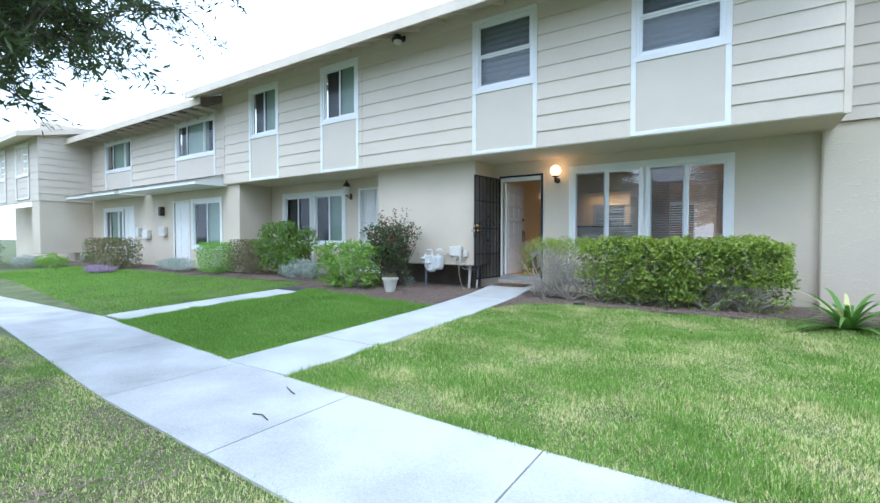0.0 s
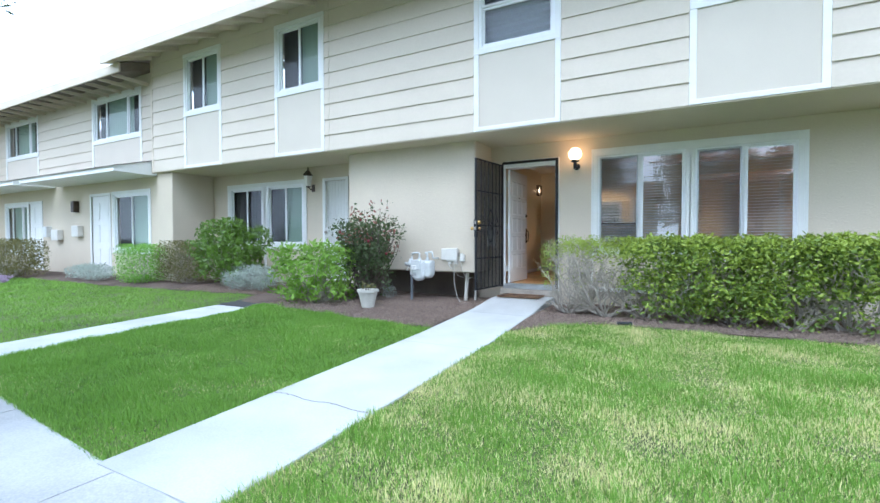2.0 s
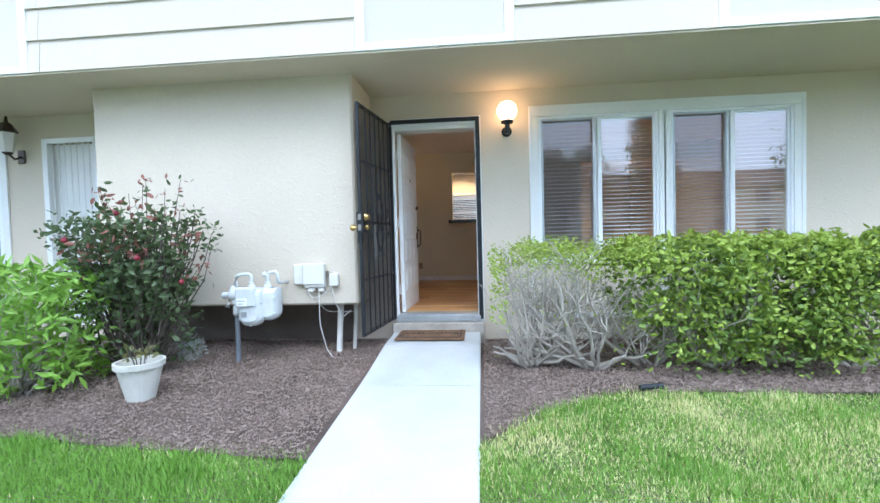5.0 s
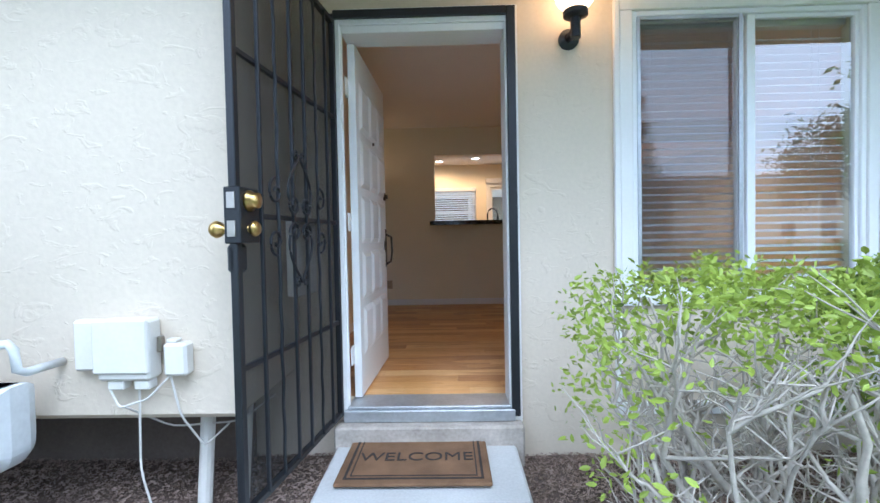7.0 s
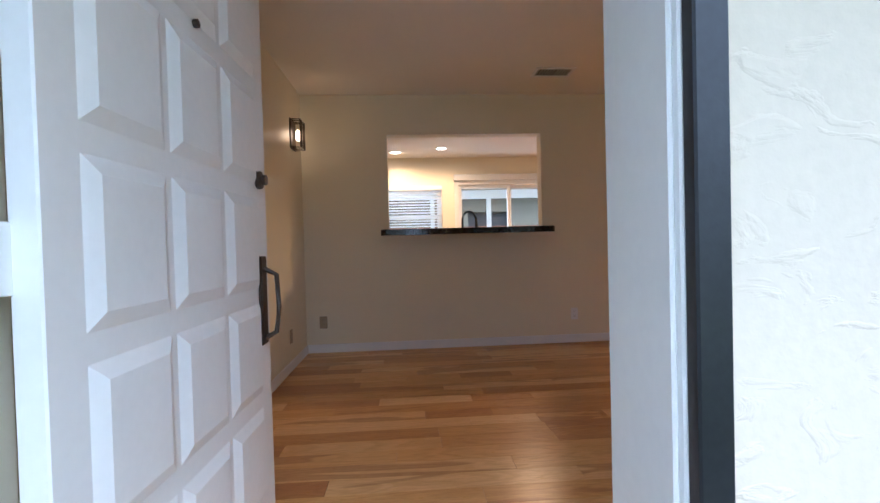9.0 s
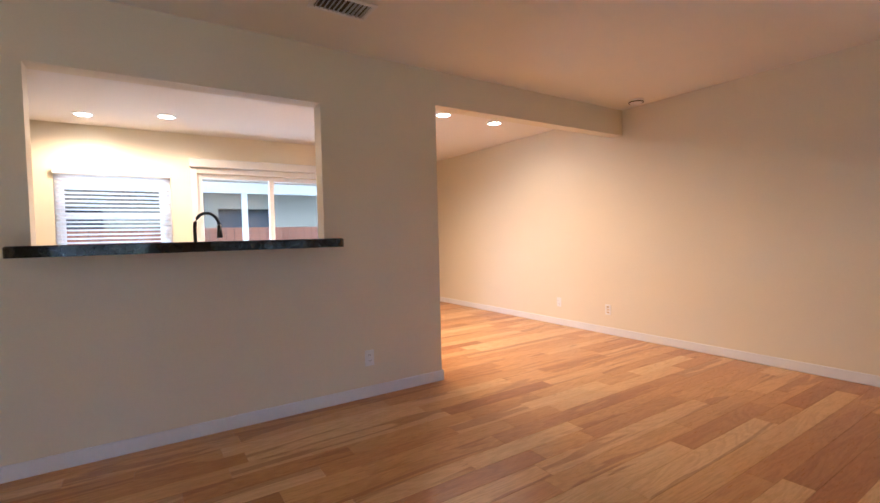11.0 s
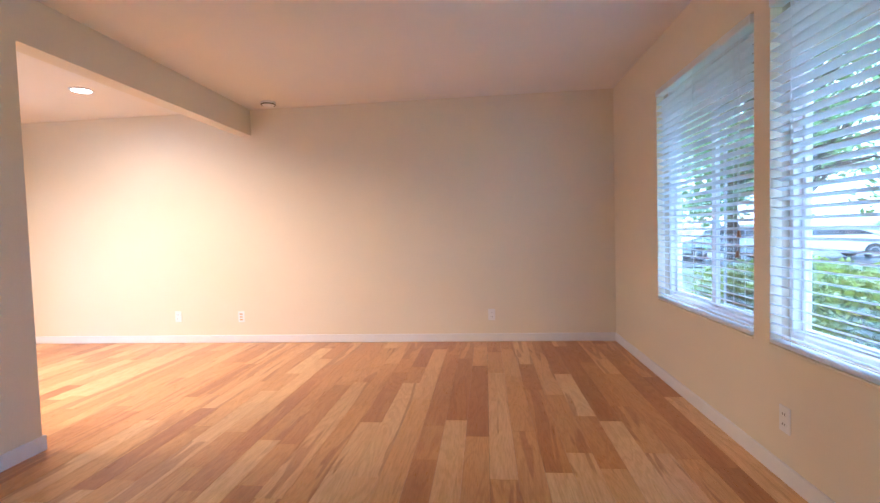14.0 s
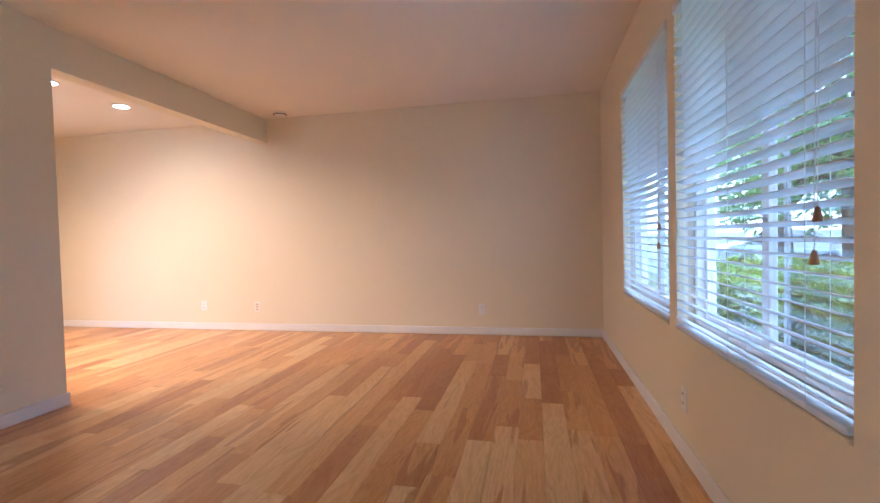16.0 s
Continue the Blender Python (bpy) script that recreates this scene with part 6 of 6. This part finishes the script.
for k in range(46):
    a, L = rnd.uniform(0, 6.28), rnd.uniform(0.45, 0.85)
    lift = rnd.uniform(0.25, 1.0)
    vs, m = [], 7
    for i in range(m):
        t = i / (m - 1)
        rr = L * t * (0.35 + 0.65 * (1 - lift * 0.7))
        z = L * (lift * t - (0.75 - 0.35 * lift) * t * t * lift - 0.12 * t * t)
        wd = 0.024 * (1 - t) ** 0.6 + 0.001
        for s in (-1, 1):
            vs.append((rr * math.cos(a) - s * wd * math.sin(a), rr * math.sin(a) + s * wd * math.cos(a), z + 0.004 * abs(s)))
    g = Geo().add(vs, [(2 * i, 2 * i + 1, 2 * i + 3, 2 * i + 2) for i in range(m - 1)])
    g.done("leaf", L_STRAP if k % 9 else DRY, ag)


# ---- trees ----
def branch_path(a, b, rnd, sag=0.0, k=6, wob=0.12):
    a, b = Vector(a), Vector(b)
    out = []
    for i in range(k + 1):
        t = i / k
        q = a.lerp(b, t)
        s = wob * math.sin(t * math.pi)
        out.append(q + Vector((rnd.uniform(-s, s), rnd.uniform(-s, s), rnd.uniform(-s, s) + sag * math.sin(t * math.pi * 0.5) ** 2)))
    return out


def feather_tree(x, y, seed):
    """A broad tree whose limbs end in drooping sprays of narrow leaflets."""
    z0 = gz(x, y)
    rnd = random.Random(seed)
    top = thing("tree", "large feathery-leaved tree with drooping sprays over the sidewalk", "tree", at=pose(x, y, z0))
    g = Geo()
    g.tube([(0, 0, -0.1), (0.05, 0.02, 1.2), (0.02, 0.1, 2.3), (0.1, 0.15, 3.2)], [0.26, 0.2, 0.18, 0.15], 12)
    trunk = g.done("trunk", BARKDK, top, smooth=True)
    pts = []
    for k in range(46):
        a = k * 2.399
        R = rnd.uniform(1.6, 3.5)
        tip = Vector((R * math.cos(a), R * math.sin(a), rnd.uniform(2.7, 5.4)))
        path = branch_path((0.1, 0.15, rnd.uniform(2.4, 3.2)), tip, rnd, 0.5, 7, 0.25)
        b = Geo().tube(path, [0.05 * (1 - 0.85 * i / 7) for i in range(8)], 6, cap=False)
        for j in range(36):
            i = rnd.randint(2, 6)
            s = path[i].lerp(path[i + 1], rnd.random())
            e = s + Vector((rnd.uniform(-0.7, 0.7), rnd.uniform(-0.7, 0.7), rnd.uniform(-0.75, 0.25)))
            spr = branch_path(s, e, rnd, -0.05, 4, 0.05)
            b.tube(spr, [0.01, 0.007, 0.005, 0.004, 0.002], 4, cap=False)
            for q in range(52):
                t = rnd.random()
                i2 = min(3, int(t * 4))
                p = spr[i2].lerp(spr[i2 + 1], t * 4 - i2)
                pts.append((p.x + rnd.gauss(0, 0.04), p.y + rnd.gauss(0, 0.04), p.z + rnd.gauss(0, 0.04)))
        b.done("limb", BARKDK, top)
    leaves("crown", pts, 0.1, L_TREE, top, seed, 0.22, droop=0.25)
    return top


feather_tree(-2.0, -8.85, 5)


def conifer(x, y, h, w, seed):
    z0 = gz(x, y)
    rnd = random.Random(seed)
    top = thing("tree", "tall dark conifer across the street", "tree", "trees across the street", pose(x, y, z0))
    Geo().tube([(0, 0, -0.1), (0.1, 0, h * 0.4), (0, 0, h)], [0.32, 0.2, 0.03], 9).done("trunk", BARKDK, top, smooth=True)
    pts, g = [], Geo()
    for k in range(int(h * 16)):
        t = (k + rnd.random()) / (h * 16)
        z = h * (0.16 + 0.84 * t)
        R = w * (1 - t) ** 0.75 * rnd.uniform(0.45, 1.05) + 0.15
        a = k * 2.399 + rnd.random()
        tip = Vector((R * math.cos(a), R * math.sin(a), z - R * 0.15 + rnd.uniform(-0.2, 0.3)))
        g.tube([(0, 0, z), tip], [0.03, 0.006], 4, cap=False)
        for j in range(70):
            s = rnd.random() ** 0.6
            p = Vector((0, 0, z)).lerp(tip, s)
            pts.append((p.x + rnd.gauss(0, 0.22), p.y + rnd.gauss(0, 0.22), p.z + rnd.gauss(0, 0.13)))
    g.done("limbs", BARKDK, top)
    leaves("crown", pts, 0.3, L_FAR, top, seed, 0.3, droop=0.2)
    return top


def broadleaf(x, y, h, w, seed, material=L_FAR, girth=0.3, low=-0.15):
    z0 = gz(x, y)
    rnd = random.Random(seed)
    top = thing("tree", "broad leafy street tree with a bare lower trunk", "tree", "trees across the street", pose(x, y, z0))
    Geo().tube([(0, 0, -0.1), (0.08, 0.05, h * 0.3), (0, 0, h * 0.5)], [girth, girth * 0.8, girth * 0.5], 10).done("trunk", BARKDK, top, smooth=True)
    pts, g = [], Geo()
    for k in range(60):
        a, e = k * 2.399, rnd.uniform(low, 1.3)
        R = w * rnd.uniform(0.6, 1.0)
        c = Vector((R * math.cos(a) * math.cos(e), R * math.sin(a) * math.cos(e), h * 0.5 + R * math.sin(e) * 0.9))
        g.tube([(0, 0, h * rnd.uniform(0.28, 0.48)), Vector((0, 0, h * 0.5)).lerp(c, 0.5), c], [0.07, 0.04, 0.01], 5, cap=False)
        for j in range(150):
            pts.append((c.x + rnd.gauss(0, 0.45), c.y + rnd.gauss(0, 0.45), c.z + rnd.gauss(0, 0.3)))
    g.done("limbs", BARKDK, top)
    leaves("crown", pts, 0.22, material, top, seed, 0.45)
    return top


conifer(-6.5, -31, 15, 3.2, 61)
conifer(2.5, -34, 17, 3.4, 62)
broadleaf(13.0, -6.9, 7.6, 3.7, 68, L_STREET, 0.23, -0.75)
conifer(13.0, -30, 13, 3.0, 63)
broadleaf(19.5, -8.5, 7.5, 3.6, 64, L_STREET)
broadleaf(18.0, -17.0, 7.0, 3.4, 65)
broadleaf(-14.0, -30.0, 8.0, 3.8, 66)
broadleaf(7.0, -31.0, 8.0, 4.0, 67)


# ---- cars ----
def car(x, y, rz, paint, label, seed):
    top = thing("car", label, "car", "parked cars", pose(x, y, -0.44, 0, 0, rz))
    prof = [(-2.1, 0.35), (-2.15, 0.6), (-2.05, 0.85), (-1.6, 0.95), (-0.9, 1.42), (-0.2, 1.5), (0.7, 1.47), (1.35, 1.0), (2.0, 0.88), (2.2, 0.65), (2.15, 0.35)]
    vs = [(px, s * (0.86 if pz < 1.1 else 0.66), pz) for s in (-1, 1) for px, pz in prof]
    n = len(prof)
    g = Geo().add(vs, [tuple(range(n)), tuple(range(n, 2 * n))[::-1]] + [(i, i + n, (i + 1) % n + n, (i + 1) % n) for i in range(n)])
    body = g.done("body", paint, top)
    for s in (-1, 1):
        Geo().add([(-1.4, s * 0.80, 0.99), (1.15, s * 0.80, 1.0), (0.66, s * 0.68, 1.4), (-0.85, s * 0.68, 1.36)], [(0, 1, 2, 3) if s < 0 else (3, 2, 1, 0)]).done("side_window", CARGLASS, top)
        for wx in (-1.35, 1.35):
            w = Geo().lathe([(0.2, -0.1), (0.31, -0.1), (0.32, -0.06), (0.32, 0.06), (0.31, 0.1), (0.2, 0.1)], 20).done("wheel", RUBBER, top, at=pose(wx, s * 0.8, 0.32, 90))
            Geo().lathe([(0.03, -0.09), (0.19, -0.105), (0.2, 0.105), (0.03, 0.09)], 16).done("rim", STEEL, w)
    Geo().add([(1.33, -0.72, 1.03), (1.33, 0.72, 1.03), (0.74, 0.62, 1.46), (0.74, -0.62, 1.46)], [(0, 1, 2, 3)], at=pose(0.02, 0, 0.01)).done("windscreen", CARGLASS, top)
    return top


car(20.5, -12.5, 80, CARPAINT, "white parked car at the far kerb", 1)
car(21.0, -9.0, 84, CARSILV, "silver parked car at the far kerb", 2)
car(-3.5, -21.0, 0, CARPAINT, "white parked car beside the kerb", 3)

# houses across the street close the view
for x in (-26, -8, 10, 28):
    h = thing("far_house", "pale two-storey house across the street", "house", "houses across the street", pose(x, -42, -0.4))
    Geo().box(-8, -4, 0, 8, 4, 5.2).done("wall", SIDING, h)
    g = Geo().add([(-8.6, 4.6, 5.1), (8.6, 4.6, 5.1), (8.6, 0, 7.0), (-8.6, 0, 7.0), (8.6, -4.6, 5.1), (-8.6, -4.6, 5.1)], [(0, 1, 2, 3), (3, 2, 4, 5), (0, 3, 5), (1, 4, 2)])
    g.done("roof", ROOFM, h)
    for wx in (-6, -2.5, 2, 5.5):
        for wz in (1.0, 3.6):
            Geo().box(wx - 0.6, 4.0, wz, wx + 0.6, 4.05, wz + 1.2).done("window", CARGLASS, h)


# ---- litter, mulch chips, grass ----
def chips(name, label, n, seed, verge=False):
    rs = np.random.RandomState(seed)
    if verge:
        x, y = rs.uniform(-4.0, 3.4, n), rs.uniform(-9.4, -7.55, n)
        v = np.array([noise.noise(Vector((a * 1.1, b * 1.1, 4.2))) for a, b in zip(x, y)])
        keep = v > -0.1 + rs.normal(0, 0.15, n)
    else:
        x = rs.uniform(-7, 6, n)
        e = np.array([lerp_list(v, BED_EDGE) for v in x])
        y = e * (1 - rs.uniform(0, 1, n))
        keep = ~(((x > -0.5) & (x < 0.5)) | ((x > -4.65) & (x < -3.83)))
    x, y = x[keep], y[keep]
    z = np.array([gz(a, b) + (0.006 if verge else 0.018 + 0.012 * noise.noise(Vector((a * 3, b * 3, 0)))) for a, b in zip(x, y)])
    m = len(x)
    ang, L = rs.uniform(0, 6.28, m), rs.gamma(2.0, 0.0022, m) + 0.0025
    W, tl = L * rs.uniform(0.12, 0.3, m), rs.uniform(-0.4, 0.4, m)
    c, s = np.cos(ang), np.sin(ang)
    V = np.empty((m, 4, 3))
    for k, (a, b) in enumerate(((-1, -1), (1, -1), (1, 1), (-1, 1))):
        V[:, k, 0] = x + a * L * c - b * W * s
        V[:, k, 1] = y + a * L * s + b * W * c
        V[:, k, 2] = z + a * tl * L * 0.5 + rs.uniform(0, 0.012, m)
    me = bpy.data.meshes.new(name)
    me.from_pydata(V.reshape(-1, 3).tolist(), [], np.arange(m * 4).reshape(-1, 4).tolist())
    me.materials.append(CHIP)
    return tagged(new(name, me), label, "litter" if verge else "mulch", kind="stuff")


def grass(name, label, n, box, h, material, seed, dry=0.0):
    rs = np.random.RandomState(seed)
    x0, x1, y0, y1 = box
    x, y = rs.uniform(x0, x1, n), rs.uniform(y0, y1, n)
    far = np.interp(x, [p[0] for p in WALK_FAR], [p[1] for p in WALK_FAR])
    bed = np.interp(x, [p[0] for p in BED_EDGE], [p[1] for p in BED_EDGE]) + rs.normal(0, 0.05, n)
    ok = ((y > far - 0.015) & (y < bed)) | (y < far - 1.155)
    ok &= ~((x > -0.46) & (x < 0.46) & (y > -6.4)) & ~((x > -4.61) & (x < -3.87) & (y > -6.0))
    # thin, dry patches
    v = np.array([noise.noise(Vector((a * 1.5 + 3, b * 1.9, 0.3))) + 0.5 * noise.noise(Vector((a * 4, b * 5, 1.3))) for a, b in zip(x, y)])
    bias = np.where((x > 0.4) & (y > -6.6), 0.3, np.where(y < -7, 0.34, -0.3))
    patch = v * 0.5 + bias + rs.normal(0, 0.2, n)
    ok &= (patch > 0.12 + rs.normal(0, 0.1, n)) if dry else (patch < 0.32 + rs.normal(0, 0.15, n))
    x, y = x[ok], y[ok]
    m = len(x)
    home = -0.30 + np.clip(-x * 0.012, 0, 0.14)
    mid_z = 0.78 * home - 0.155
    k = np.clip((y + 6.4) / 3.4, 0, 1)
    k2 = np.clip((y + 3.0) / 1.6, 0, 1)
    z = np.where(y < -3, -0.468 * (1 - k) + mid_z * k, mid_z * (1 - k2) + home * k2)
    tuft = np.array([0.75 + 0.9 * max(-0.4, noise.noise(Vector((p * 2.2, q * 2.2, 9.1)))) for p, q in zip(x, y)])
    a, lean = rs.uniform(0, 6.28, m), rs.uniform(0.1, 1.0, m)
    H = h * rs.uniform(0.5, 1.3, m) * tuft
    w = rs.uniform(0.0018, 0.0042, m) * (1.0 + 0.05 * np.hypot(x - 2, y + 7))
    V = np.empty((m, 3, 3))
    dx, dy = np.cos(a), np.sin(a)
    V[:, 0] = np.stack([x - dy * w, y + dx * w, z - 0.004], 1)
    V[:, 1] = np.stack([x + dy * w, y - dx * w, z - 0.004], 1)
    V[:, 2] = np.stack([x + dx * lean * H, y + dy * lean * H, z + H * (1 - 0.35 * lean)], 1)
    me = bpy.data.meshes.new(name)
    me.from_pydata(V.reshape(-1, 3).tolist(), [], np.arange(m * 3).reshape(-1, 3).tolist())
    me.materials.append(material)
    return tagged(new(name, me), label, "grass", kind="stuff")


chips("mulch_chips", "loose brown and grey bark chips", 230000, 3)
chips("leaf_litter", "dead brown leaf litter on the verge", 60000, 6, True)
grass("lawn_grass", "mown green lawn grass", 720000, (-4.2, 5.6, -6.5, -1.4), 0.062, GRASS, 1)
grass("lawn_grass", "mown green lawn grass further along", 150000, (-17, -3.8, -6.2, -1.7), 0.06, GRASS, 2)
grass("lawn_grass", "thin green grass beside the sidewalk", 90000, (-4.0, 3.4, -9.3, -7.2), 0.045, GRASS, 3)
grass("dry_grass", "straw-coloured dry lawn grass", 420000, (-4.2, 5.6, -6.5, -1.4), 0.046, DRY, 4, 1)
grass("dry_grass", "straw-coloured dry verge grass", 90000, (-4.0, 3.4, -9.3, -7.2), 0.03, DRY, 5, 1)
for pts in ([(1.02, -7.05, -0.444), (1.1, -7.03, -0.44), (1.2, -7.06, -0.444)], [(0.75, -6.55, -0.444), (0.86, -6.6, -0.44), (0.93, -6.62, -0.444)]):
    Geo().tube(pts, 0.005, 5).done("twig", BARKDK, label="small dark twig on the sidewalk", category="twig")

# floor boards last
planks(-0.86, 4.766, 0.15, 3.83)
planks(2.4, 4.766, 3.83, 7.08)
planks(3.31, 4.766, 7.08, 8.59)
